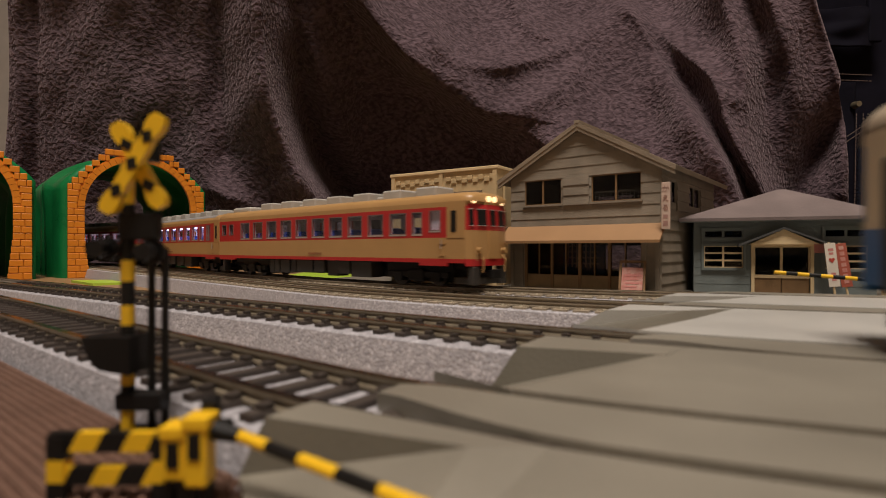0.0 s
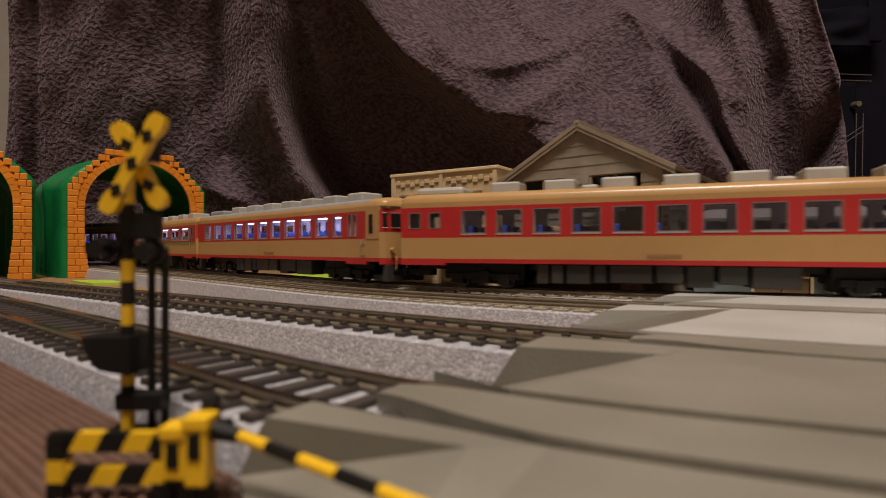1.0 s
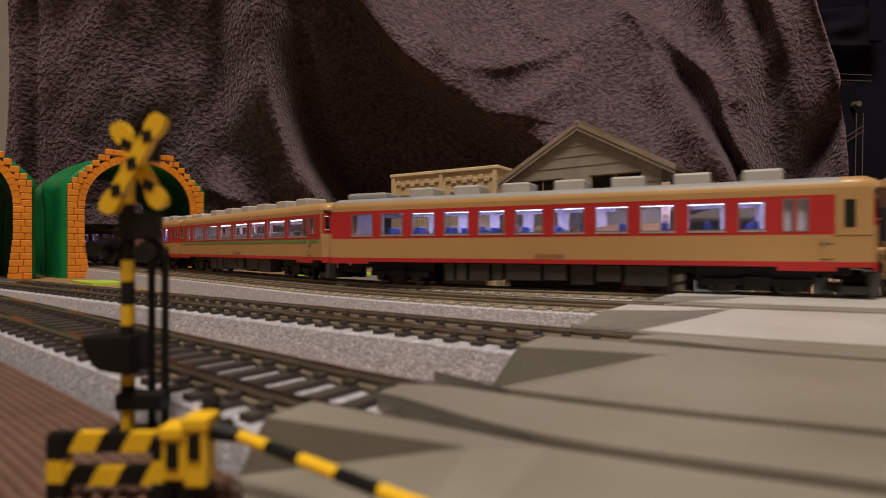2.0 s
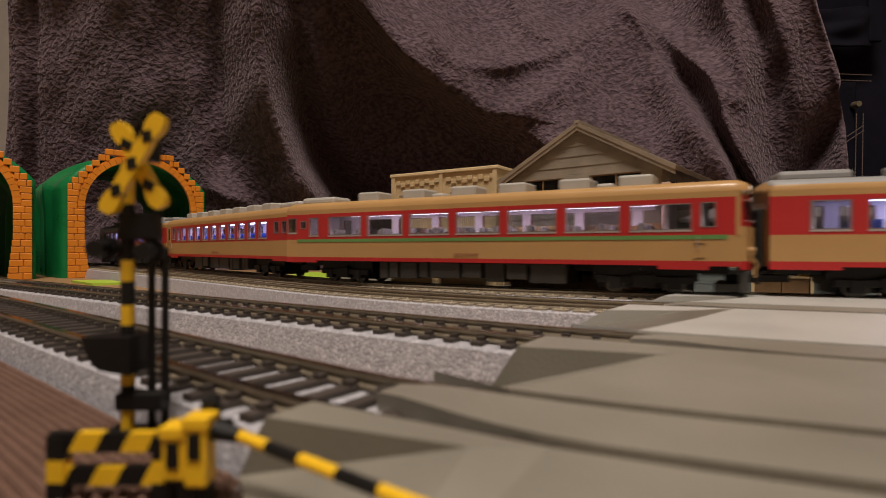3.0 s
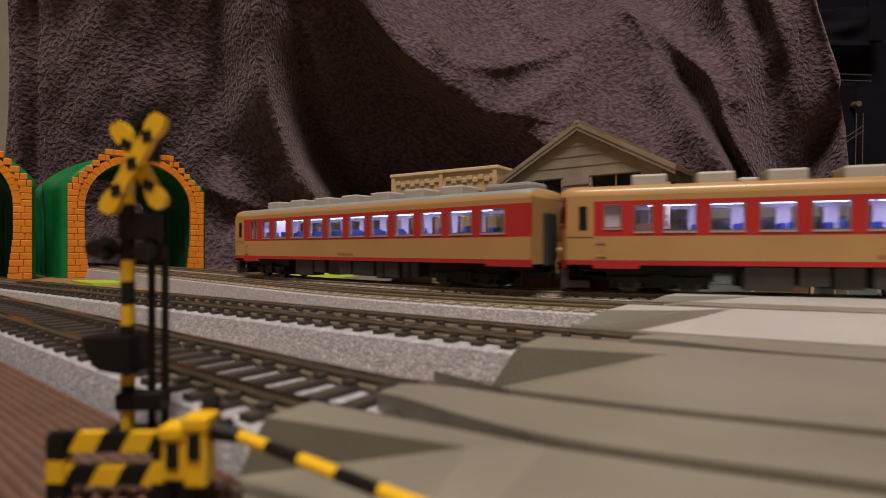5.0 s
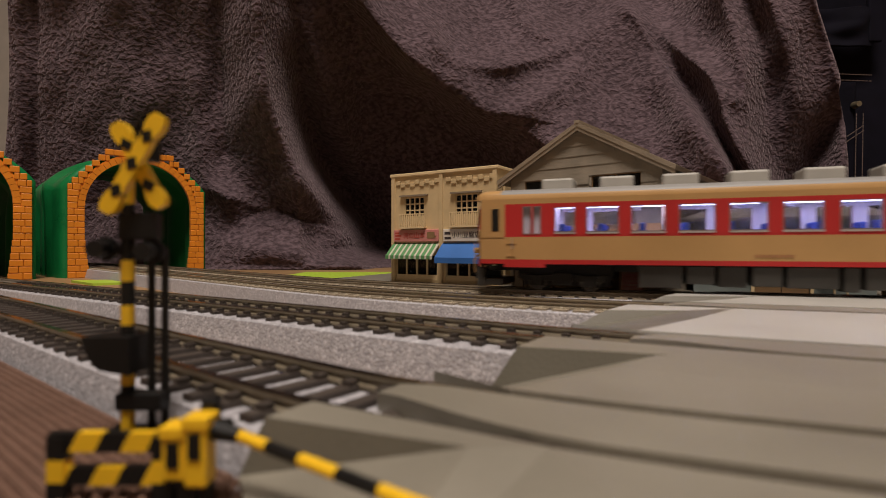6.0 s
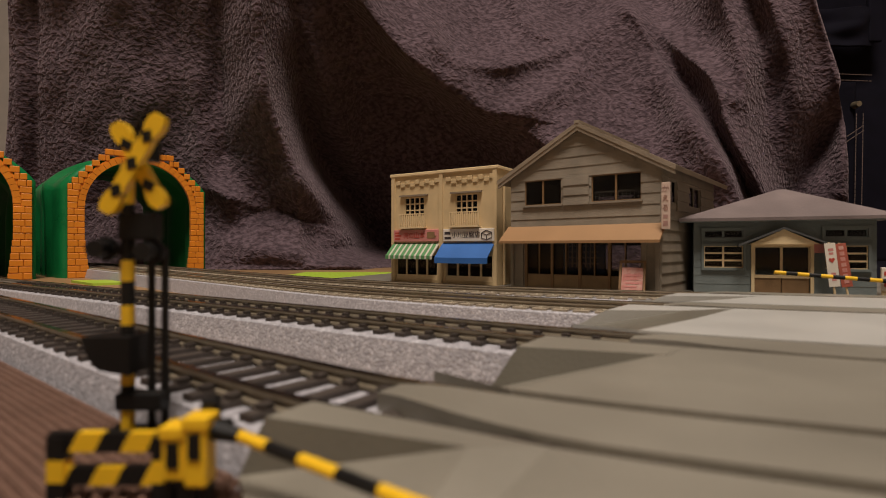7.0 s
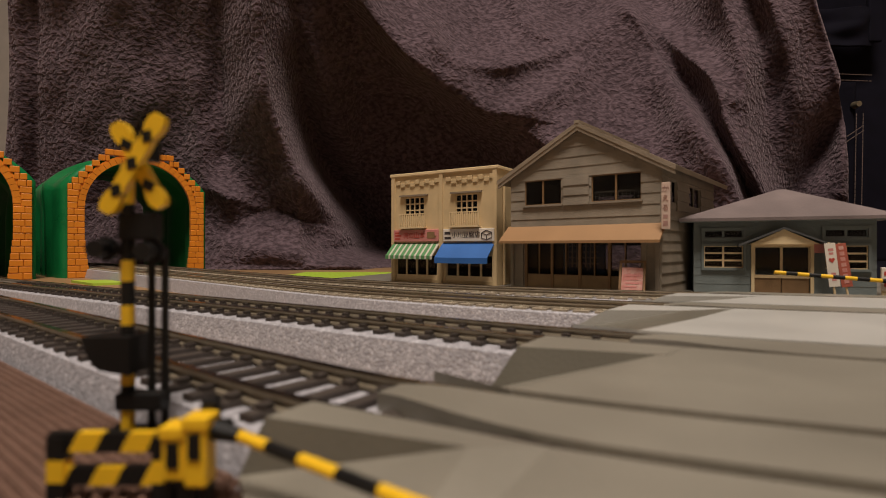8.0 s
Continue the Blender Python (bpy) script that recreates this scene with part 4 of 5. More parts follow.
def tofu_shop():
    """Two narrow shops under one flat parapet. x runs along the front, y goes back."""
    w, h, d = 46.0, 41.6, 22.0
    b = thing("shop_building", mpose(-19.9, 209, 5.5, 0, 0, -33), "tan two-storey shop building with parapet and two awnings", "building", "model houses")
    holes = []
    for k in (0, 1):
        o = k * 23.0
        holes += [(o + 6.2, o + 15.2, 25.0, 32.2), (o + 2.0, o + 21.2, 1.2, 10.5)]
    part("front_wall", holed(bmesh.new(), 0, w, 0, h - 1.2, holes, 0, 1.0), TAN_WALL, b)
    part("side_wall", boxes((w - 1, w, 1, d, 0, h - 1.2)), TAN_WALL, b)
    part("side_wall", boxes((0, 1, 1, d, 0, h - 1.2)), TAN_WALL, b)
    part("back_wall", boxes((1, w - 1, d - 1, d, 0, h - 1.2)), TAN_WALL, b)
    # added near-black screens that stand in for shade behind the glass
    part("inside", boxes((1, w - 1, 8, 8.4, 0.2, h - 2), (1, w - 1, 1, 8, 21.4, 21.8)), ROOM_SHADE, b)
    part("roof", boxes((0.5, w - 0.5, 0.5, d - 0.5, h - 4.6, h - 3.8)), ROOF_TAN, b)
    part("parapet", boxes((-0.6, w + 0.6, -0.7, d, h - 1.2, h), bevel=0.2), TAN_TRIM, b)
    for x in (0.0, 22.2, w - 1.6):
        part("pilaster", boxes((x, x + 1.6, -0.5, 0.0, 0, h - 1.2)), TAN_WALL, b)
    for k in (0, 1):
        o = k * 23.0
        # toothed frieze
        for i in range(9):
            z = h - 4.4 - (0.9 if i % 2 else 0.0)
            part("frieze_block", boxes((o + 2.2 + i * 2.25, o + 4.2 + i * 2.25, -0.45, 0.0, z, z + 1.6), bevel=0.12), TAN_WALL, b)
        window(b, o + 6.2, o + 15.2, 25.0, 32.2, 0.2, TAN_TRIM, 4, 3, 0.45)
        part("hood", boxes((o + 4.4, o + 17.2, -1.2, 0, 32.6, 33.2)), ROOF_TAN, b)
        bal = part("balcony", boxes((o + 4.6, o + 16.6, -1.9, 0, 20.4, 21.0), (o + 4.6, o + 16.6, -1.9, -1.5, 25.6, 26.0)), TAN_TRIM, b)
        for i in range(14):
            part("baluster", boxes((o + 4.7 + i * 0.89, o + 5.1 + i * 0.89, -1.85, -1.5, 20.9, 25.7)), TAN_TRIM, bal)
        # sign board
        s = part("sign_board", boxes((o + 1.4, o + 22.2, -0.9, 0, 15.4, 19.9), bevel=0.15), SIGN_PINK if k == 0 else SIGN_WHITE, b)
        if k == 0:
            text_mesh("肉の山本", 2.5, INK_RED, s, mpose(o + 11.2, -0.98, 17.6, 90, 0, 0))
            part("sign_bars", boxes((o + 2.2, o + 4.6, -0.97, -0.9, 16.2, 16.8), (o + 2.2, o + 5.2, -0.97, -0.9, 17.4, 18.0), (o + 2.2, o + 4.2, -0.97, -0.9, 18.5, 19.0)), INK_RED, s)
            bm = boxes((o + 17.2, o + 20.6, -1.0, -0.9, 16.6, 19.0), (o + 20.4, o + 21.4, -1.0, -0.9, 17.0, 17.6), bevel=0.0)
            part("meat_emblem", bm, WOOD_BROWN, s)
        else:
            text_mesh("小川豆腐店", 2.35, INK, s, mpose(o + 11.0, -0.98, 17.6, 90, 0, 0))
            part("sign_bars", boxes((o + 2.0, o + 4.4, -0.97, -0.9, 17.9, 18.9), (o + 2.0, o + 4.8, -0.97, -0.9, 16.2, 17.0)), INK, s)
            bm = bmesh.new()
            q = [(o + 17.3, 18.2), (o + 19.4, 17.6), (o + 21.4, 18.4), (o + 19.2, 19.2)]
            for a, c in zip(q, q[1:] + q[:1]):
                rod(bm, (a[0], -0.95, a[1]), (c[0], -0.95, c[1]), 0.14, 6)
            for a in q[:3]:
                rod(bm, (a[0], -0.95, a[1]), (a[0], -0.95, a[1] - 1.7), 0.14, 6)
            rod(bm, (q[0][0], -0.95, 16.5), (q[1][0], -0.95, 15.9), 0.14, 6)
            rod(bm, (q[1][0], -0.95, 15.9), (q[2][0], -0.95, 16.7), 0.14, 6)
            part("tofu_emblem", bm, INK, s)
        # awning
        if k == 0:
            first = None
            for i in range(18):
                x0 = o + 0.8 + (i // 2) * 2.38 + (1.5 if i % 2 else 0)
                bm = prism(bmesh.new(), [(0, 15.0), (-5.2, 10.2), (-5.2, 8.9), (-4.9, 8.9), (-4.9, 10.0), (0, 14.4)], "x", x0, x0 + (0.88 if i % 2 else 1.5))
                pc = part("awning" if first is None else "stripe", bm, STRIPE_GREEN if i % 2 == 0 else STRIPE_WHITE, first or b, "green and white striped awning" if first is None else "")
                first = first or pc
        else:
            bm = prism(bmesh.new(), [(0, 15.0), (-5.6, 9.6), (-5.6, 7.6), (-5.3, 7.6), (-5.3, 9.4), (0, 14.4)], "x", o + 0.6, o + 22.0)
            part("awning", bm, AWNING_BLUE, b, "plain blue awning")
        # glazed shop front
        window(b, o + 2.0, o + 21.2, 2.6, 10.5, 0.3, TAN_TRIM, 4, 1, 0.7, name="shop_front")
        part("stall_riser", boxes((o + 2.0, o + 21.2, 0.25, 0.9, 0, 2.6)), TAN_TRIM, b)
    part("drain_pipe", rod(bmesh.new(), (w + 0.7, 4, 0.2), (w + 0.7, 4, h - 5), 0.5, 8), TAN_WALL, b)


def gable_house():
    w, d = 47.6, 60.0
    b = thing("wooden_house", mpose(22.5, 175.9, 5.5, 0, 0, -39), "grey weatherboarded two-storey shop house with tan awning", "house", "model houses")
    eave, peak = 36.2, 49.4
    ups = [(5.2, 18.0, 26.6, 34.4), (27.8, 42.4, 26.6, 34.4)]
    shop = (5.6, 42.4, 0.6, 15.0)
    holes = ups + [shop]
    part("front_wall", holed(bmesh.new(), 0, w, 0, eave, holes, 0, 1.0), WOOD_GREY, b)
    part("gable", prism(bmesh.new(), [(0, eave), (w, eave), (w / 2, peak - 0.8)], "y", 0, 1.0), WOOD_GREY, b)
    part("gable", prism(bmesh.new(), [(0, eave), (w, eave), (w / 2, peak - 0.8)], "y", d - 1, d), WOOD_GREY, b)
    part("back_wall", holed(bmesh.new(), 0, w, 0, eave, [(5, 19, 26.0, 34.0), (27, 43, 26.0, 34.0), (8, 40, 4.0, 14.0)], d - 1, d), WOOD_GREY, b)
    part("side_wall", boxes((0, 1, 1, d - 1, 0, eave)), WOOD_GREY, b)
    side_holes = [(6, 15, 26.0, 32.5), (28, 42, 26.0, 32.5)]
    sw = part("side_wall", holed(bmesh.new(), 1, d - 1, 0, eave, side_holes, -w, -w + 1.0), WOOD_GREY, b, at=mpose(0, 0, 0, 0, 0, 90))
    for h in side_holes:
        window(sw, *h, -w + 0.1, WOOD_GREY, 2, 1, 0.5)
    siding(sw, 0, d, 0.0, eave, 3.0, side_holes, -w, WOOD_GREY)
    part("inside", boxes((1, w - 1, 1, d - 1, 18.0, 18.5), (1, w - 1, 1, d - 1, 0.0, 0.4)), WOOD_BROWN, b)

    def slope(z):
        if z < eave:
            return (0, w)
        q = (z - eave) / (peak - 0.8 - eave)
        return (w / 2 * q, w - w / 2 * q)
    siding(b, 0, w, 19.0, peak - 1.2, 3.1, holes, 0, WOOD_GREY, slope, lip=0.26)
    for x in (0, 3.6, w - 5.0, w - 1.4):
        part("post", boxes((x, x + 1.2, -0.5, 0, 0, 15.5)), WOOD_GREY, b)
    for h in ups:
        window(b, *h, 0.1, WOOD_BROWN, 2, 1, 0.5)
        part("window_sill", boxes((h[0] - 0.5, h[1] + 0.5, -0.8, 0, h[2] - 0.6, h[2])), WOOD_GREY, b)
    rw = part("railing", boxes((28.2, 42.0, 1.2, 1.5, 29.4, 29.7)), WOOD_GREY, b)
    for i in range(12):
        part("bar", boxes((28.4 + i * 1.15, 28.6 + i * 1.15, 1.2, 1.5, 26.8, 29.4)), WOOD_GREY, rw)
    # shutters box beside the right window
    siding(b, 18.9, 27.2, 26.0, 35.0, 3.0, [], -0.45, WOOD_GREY, lip=0.4)
    # awning
    bm = prism(bmesh.new(), [(0, 20.0), (-6.0, 15.2), (-6.0, 14.4), (-5.6, 14.4), (-5.6, 14.9), (0, 19.2)], "x", -1.0, w + 1.6)
    part("awning", bm, AWNING_TAN, b, "plain orange-tan awning")
    # shop doors, four sliding leaves
    lw = (shop[1] - shop[0]) / 4
    for i in range(4):
        x0 = shop[0] + i * lw
        dr = window(b, x0, x0 + lw, 4.6, 15.0, 0.2, WOOD_BROWN, 2, 1, 0.35, name="sliding_door")
        part("door_panel", boxes((x0 + 0.3, x0 + lw - 0.3, 0.35, 0.9, 0.6, 4.6)), mat_once("door_board"), dr)
        part("door_post", boxes((x0 - 0.4, x0 + 0.4, -0.1, 1.0, 0, 15.0)), WOOD_BROWN, b)
    # blue goods and a lattice screen seen behind the glass
    part("noren", boxes((16, 30, 5.0, 5.3, 5, 14)), AWNING_BLUE, b, "blue cloth behind the glass")
    part("lattice", boxes(*[(18 + i * 1.5, 18.4 + i * 1.5, 4.0, 4.3, 7, 15) for i in range(7)], *[(17.6, 28.2, 4.0, 4.3, 8 + j * 1.8, 8.3 + j * 1.8) for j in range(4)]), INNER, b)
    # roof
    t = 1.3
    ex = 4.2
    dz = (peak - eave) / (w / 2) * ex
    rf = bmesh.new()
    prism(rf, [(-ex, eave - dz), (w / 2, peak), (w / 2, peak + t), (-ex - 0.4, eave - dz + t)], "y", -1.7, d + 2)
    part("roof", rf, ROOF_TAN, b)
    rf = bmesh.new()
    prism(rf, [(w + ex, eave - dz), (w / 2, peak), (w / 2, peak + t), (w + ex + 0.4, eave - dz + t)], "y", -1.7, d + 2)
    part("roof", rf, ROOF_TAN, b)
    part("ridge_cap", boxes((w / 2 - 0.8, w / 2 + 0.8, -1.8, d + 2.1, peak + t - 0.4, peak + t + 0.5)), ROOF_TAN, b)
    for sgn in (-1, 1):
        bm = bmesh.new()
        x0, x1 = w / 2, (w + ex if sgn > 0 else -ex)
        prism(bm, [(x0, peak - 1.2), (x0, peak + 0.2), (x1, eave - dz + 0.2), (x1, eave - dz - 1.2)], "y", -1.5, -1.0)
        part("barge_board", bm, ROOF_TAN, b)
    # vertical projecting shop sign
    s = part("hanging_sign", boxes((w + 1.4, w + 3.6, -4.0, -3.4, 18.0, 30.4), bevel=0.1), mat("faded_pink_white_sign", (0.62, 0.46, 0.37), 0.6, var=0.1, scale=200), b, "faded pink-white vertical shop sign")
    for i, ch in enumerate("かえる"):
        text_mesh(ch, 1.9, SIGN_INK, s, mpose(w + 2.5, -4.06, 28.6 - i * 2.5, 90, 0, 0))
    part("sign_bars", boxes((w + 1.9, w + 3.1, -4.05, -4.0, 18.8, 20.2), (w + 1.9, w + 3.1, -4.05, -4.0, 20.8, 21.8)), SIGN_INK, s)


MATS = {}


def mat_once(kind):
    if kind not in MATS:
        MATS[kind] = mat("tan_door_boards", (0.30, 0.20, 0.095), 0.6, var=0.12, scale=200, bump=0.1)
    return MATS[kind]


def station():
    w, d, h = 44.5, 34.0, 21.0
    b = thing("station_building", mpose(75, 159.7, 5.5, 0, 0, -22), "blue-grey single-storey station with hipped brown roof", "building", "model houses")
    holes = [(2.8, 13.0, 7.2, 13.6), (2.8, 13.0, 15.9, 18.2), (15.8, 29.4, 0.2, 13.4), (32.8, 42.6, 7.2, 13.6), (32.8, 42.6, 15.9, 18.2)]
    part("front_wall", holed(bmesh.new(), 0, w, 0, h, holes, 0, 1), TEAL_GREY, b)
    for a in ((0, 1, 1, d, 0, h), (w - 1, w, 1, d, 0, h), (1, w - 1, d - 1, d, 0, h)):
        part("side_wall", boxes(a), TEAL_GREY, b)
    # near-black screens added so the windows look unlit; shade by colour
    part("inside", boxes((1, w - 1, d - 3, d - 2.6, 0.2, h), (1, w - 1, 1, d - 3, 0.0, 0.3), (1, w - 1, 6, 6.4, 14.8, h), (1, w - 1, 1, 6, 14.4, 14.8)), ROOM_SHADE, b)
    siding(b, 0, w, 0, h - 0.4, 2.4, [(g[0] - 0.7, g[1] + 0.7, g[2] - 0.7, g[3] + 0.7) for g in holes], 0, TEAL_GREY, lip=0.12)
    for g in (holes[0], holes[3]):
        window(b, *g, 0.0, TAN_TRIM, 2, 3, 0.5)
        fr = holed(bmesh.new(), g[0] - 0.7, g[1] + 0.7, g[2] - 0.7, g[3] + 0.7, [g], -0.7, 0)
        part("window_surround", fr, TEAL_GREY, b)
    for g in (holes[1], holes[4]):
        window(b, *g, 0.0, TEAL_GREY, 2, 1, 0.6)
        fr = holed(bmesh.new(), g[0] - 0.7, g[1] + 0.7, g[2] - 0.7, g[3] + 0.7, [g], -0.7, 0)
        part("window_surround", fr, TEAL_GREY, b)
    dx0, dx1 = 15.8, 29.4
    for i in range(2):
        x0 = dx0 + i * 6.8
        dr = window(b, x0, x0 + 6.8, 5.0, 13.4, 0.1, TAN_TRIM, 1, 1, 0.6, name="entrance_door")
        part("door_panel", boxes((x0 + 0.1, x0 + 6.7, 0.3, 0.8, 0.2, 5.0)), WOOD_BROWN, dr)
        part("door_rail", boxes((x0, x0 + 6.8, 0.05, 0.9, 4.4, 5.0)), TAN_TRIM, dr)
    part("door_frame", holed(bmesh.new(), dx0 - 0.8, dx1 + 0.8, 0, 14.0, [(dx0, dx1, -1, 13.4)], -0.8, 0), TAN_TRIM, b)
    # porch gable
    bm = prism(bmesh.new(), [(14.2, 14.0), (31.0, 14.0), (22.5, 18.2)], "y", -3.6, 0)
    part("porch_gable", bm, TAN_TRIM, b, "pale tan porch gable")
    for x1 in (11.4, 34.0):
        bm = prism(bmesh.new(), [(22.5, 18.2), (22.5, 18.8), (x1, 13.9), (x1, 13.4)], "y", -4.4, 0)
        part("porch_roof", bm, DARK_EDGE, b)
    # hipped roof
    e = 4.2
    z0, z1 = h + 0.6, h + 10.2
    bm = bmesh.new()
    c = [(-e, -e, z0), (w + e, -e, z0), (w + e, d + e, z0), (-e, d + e, z0)]
    r0, r1 = (w * 0.555, d / 2, z1), (w * 0.60, d / 2, z1)
    for f_ in ((c[0], c[1], r1, r0), (c[1], c[2], r1), (c[2], c[3], r0, r1), (c[3], c[0], r0)):
        quad(bm, *f_)
    for p, q in zip(c, c[1:] + c[:1]):
        quad(bm, p, (p[0], p[1], p[2] - 0.9), (q[0], q[1], q[2] - 0.9), q)
    quad(bm, *[(p[0], p[1], p[2] - 0.9) for p in reversed(c)])
    bmesh.ops.remove_doubles(bm, verts=bm.verts[:], dist=0.01)
    bmesh.ops.recalc_face_normals(bm, faces=bm.faces[:])
    part("roof", bm, ROOF_PURPLE, b)
    part("fascia", boxes((-e + 0.4, w + e - 0.4, -e + 0.3, -e + 0.7, z0 - 1.2, z0 - 0.9)), TEAL_GREY, b)
    part("notice", boxes((30.2, 32.8, -0.9, -0.6, 11.6, 14.0)), SIGN_PINK, b, "small red and white notice")


tofu_shop()
gable_house()
station()


# ---------------------------------------------------------------- crossing signal and barrier
def striped_rod(parent, name, p, q, r, count, first=0, seg=12):
    """A pole of alternating yellow and black lengths, joined end to end."""
    p, q = Vector(p), Vector(q)
    for i in range(count):
        a, b = p.lerp(q, i / count), p.lerp(q, (i + 1) / count)
        part(name, rod(bmesh.new(), a, b, r, seg), (YELLOW, BLACK)[(i + first) % 2], parent)


def signal(x, y, z):
    s = thing("crossing_signal", mpose(x, y, z), "yellow and black level crossing signal with cross and lamps", "crossing signal")
    z = 0.0
    for i, ln in enumerate((2.4, 1.6, 1.2, 3.6, 1.6, 1.9, 1.7, 1.6, 1.5, 1.4, 3.4)):
        part("pole_length", rod(bmesh.new(), (0, 0, z), (0, 0, z + ln), 0.52, 12), (YELLOW, BLACK)[i % 2], s)
        z += ln
    # cross of two boards with widened ends and black bands
    for ang, half, yy in ((61.5, 3.75, -0.7), (-60, 4.35, -1.5)):
        n_, w_, k_ = 0.5, 0.68, half - 1.75
        end = [(k_, n_), (half - 1.2, w_), (half - 0.5, w_), (half, 0.4), (half, -0.4), (half - 0.5, -w_), (half - 1.2, -w_), (k_, -n_)]
        bd = part("cross_board", prism(bmesh.new(), end + [(-u, -v) for u, v in end], "y", -0.4, 0.4), YELLOW, s,
                  "yellow board with black bands", at=mpose(1.4, yy, 21.5, 0, ang, 0))
        for c_ in (-k_ + 0.2, 0, k_ - 0.2):
            part("band", prism(bmesh.new(), [(c_ - 0.62, 0), (c_ - 0.1, -0.54), (c_ + 0.62, 0), (c_ + 0.1, 0.54)], "y", -0.46, 0.46), BLACK, bd)
    part("pole_cap", rod(bmesh.new(), (1.9, 0.1, 21.9), (1.9, 0.1, 25.2), 0.66, 12), BLACK, s)
    for xx, zz in ((-1.7, 14.9), (2.0, 14.7)):
        lamp = part("lamp_hood", rod(bmesh.new(), (xx, -1.6, zz), (xx, -0.2, zz), 0.7, 16), BLACK, s, "black round lamp hood")
        part("lamp_backing", rod(bmesh.new(), (xx, -0.2, zz), (xx, 0.2, zz), 1.0, 16), BLACK, lamp)
    part("lamp_arm", boxes((-2.0, 2.4, -0.3, 0.3, 14.4, 15.2), bevel=0.1), BLACK, s)
    part("lamp_head_box", boxes((-0.4, 2.6, -0.8, 0.6, 15.6, 17.8), bevel=0.2), BLACK, s)
    for xx in (1.6, 2.7):
        part("cable_pipe", rod(bmesh.new(), (xx, 0.6, 0), (xx, 0.6, 15.0), 0.3, 8), BLACK, s)
    part("speaker_box", prism(bmesh.new(), [(-2.9, 8.0), (0.9, 8.0), (0.9, 5.0), (-1.5, 5.4), (-2.3, 6.3)], "y", -1.4, 1.4), BLACK, s)
    part("clamp", boxes((-0.7, 3.0, -0.7, 1.0, 2.0, 3.4), bevel=0.15), BLACK, s)
    part("base", boxes((-1.8, 3.4, -1.6, 1.8, -0.6, 0.3), bevel=0.2), BLACK, s)
    return s


def barrier_arm(g, p, q, count, r, first):
    p, q = Vector(p), Vector(q)
    for i in range(count):
        a, b_ = p.lerp(q, i / count), p.lerp(q, (i + 1) / count)
        part("arm_length", rod(bmesh.new(), a, b_, r, 12), (YELLOW, BLACK)[(i + first) % 2], g)


def near_barrier():
    g = thing("crossing_barrier", mpose(-14.9, 32, 3.3), "yellow and black barrier with lowered striped arm", "crossing barrier", "crossing barriers")
    for dx, dy, hw, low, h in ((0.35, 0.0, 0.68, 0.95, 5.05), (-1.1, 0.35, 0.72, 1.2, 4.4)):
        bx = part("motor_box", boxes((dx - hw, dx + hw, dy - 0.8, dy + 0.8, low, h), bevel=0.2), YELLOW, g, "yellow motor box with black panel")
        part("cap", boxes((dx - hw - 0.12, dx + hw + 0.12, dy - 0.9, dy + 0.9, h - 0.7, h + 0.06), bevel=0.12), YELLOW, bx)
        part("panel", boxes((dx - 0.36, dx + 0.36, dy - 0.9, dy - 0.8, h - 2.4, h - 0.85)), BLACK, bx)
        for lx in (-0.42, 0.42):
            part("leg", boxes((dx + lx - 0.2, dx + lx + 0.2, dy - 0.6, dy + 0.6, -0.75, low)), BLACK, bx)
    part("hub", rod(bmesh.new(), (0.9, 0.3, 4.1), (2.7, 0.0, 3.8), 0.62, 14, 0.45), BLACK, g)
    part("counterweight", boxes((-0.1, 0.9, 0.8, 1.9, 4.2, 5.7), bevel=0.2), BLACK, g)
    part("bracket", boxes((0.9, 2.0, 0.1, 1.2, 3.4, 4.6), bevel=0.25), BLACK, g)
    barrier_arm(g, (2.7, 0.0, 3.8), (23.7, -16.4, 3.8), 9, 0.36, 0)


def far_barrier():
    g = thing("crossing_barrier", mpose(130.2, 122, 5.6, 0, 0, 0), "yellow and black striped barrier arm before the station", "crossing barrier", "crossing barriers")
    bx = part("motor_box", boxes((-1.6, 1.6, -1.4, 1.4, 0, 8), bevel=0.3), YELLOW, g, "yellow motor box with black panel")
    part("panel", boxes((-0.8, 0.8, -1.5, -1.4, 2.5, 6)), BLACK, bx)
    barrier_arm(g, (-44.5, 16.0, 6.6), (-1.5, 0.5, 3.1), 18, 0.5, 0)


def guard_rail():
    g = thing("guard_fence", mpose(-24.4, 33.2, 3.3), "yellow and black striped low guard fence", "fence")
    w = 7.4
    for z0, z1, ph in ((2.45, 3.65, -0.35), (0.4, 1.55, 0.9)):
        x, i = ph - 1.6, 0
        while x < w:
            a, b_ = max(x, 0), min(x + 1.6, w)
            if b_ > a + 0.2:
                lean = 0.6
                bm = prism(bmesh.new(), [(a, z0), (b_, z0), (min(b_ + lean, w + 0.2), z1), (a + lean if a > 0 else a, z1)], "y", -0.3, 0.3)
                part("rail_length", bm, (YELLOW, BLACK)[i % 2], g)
            x += 1.6
            i += 1
    for xx in (0.0, w - 0.9):
        for i in range(3):
            part("post_length", boxes((xx, xx + 1.1, -0.45, 0.45, -0.8 + i * 1.4, 0.6 + i * 1.4)), (BLACK, YELLOW)[i % 2], g)
    return g


signal(-25.4, 43.0, 3.4)
guard_rail()
near_barrier()
far_barrier()


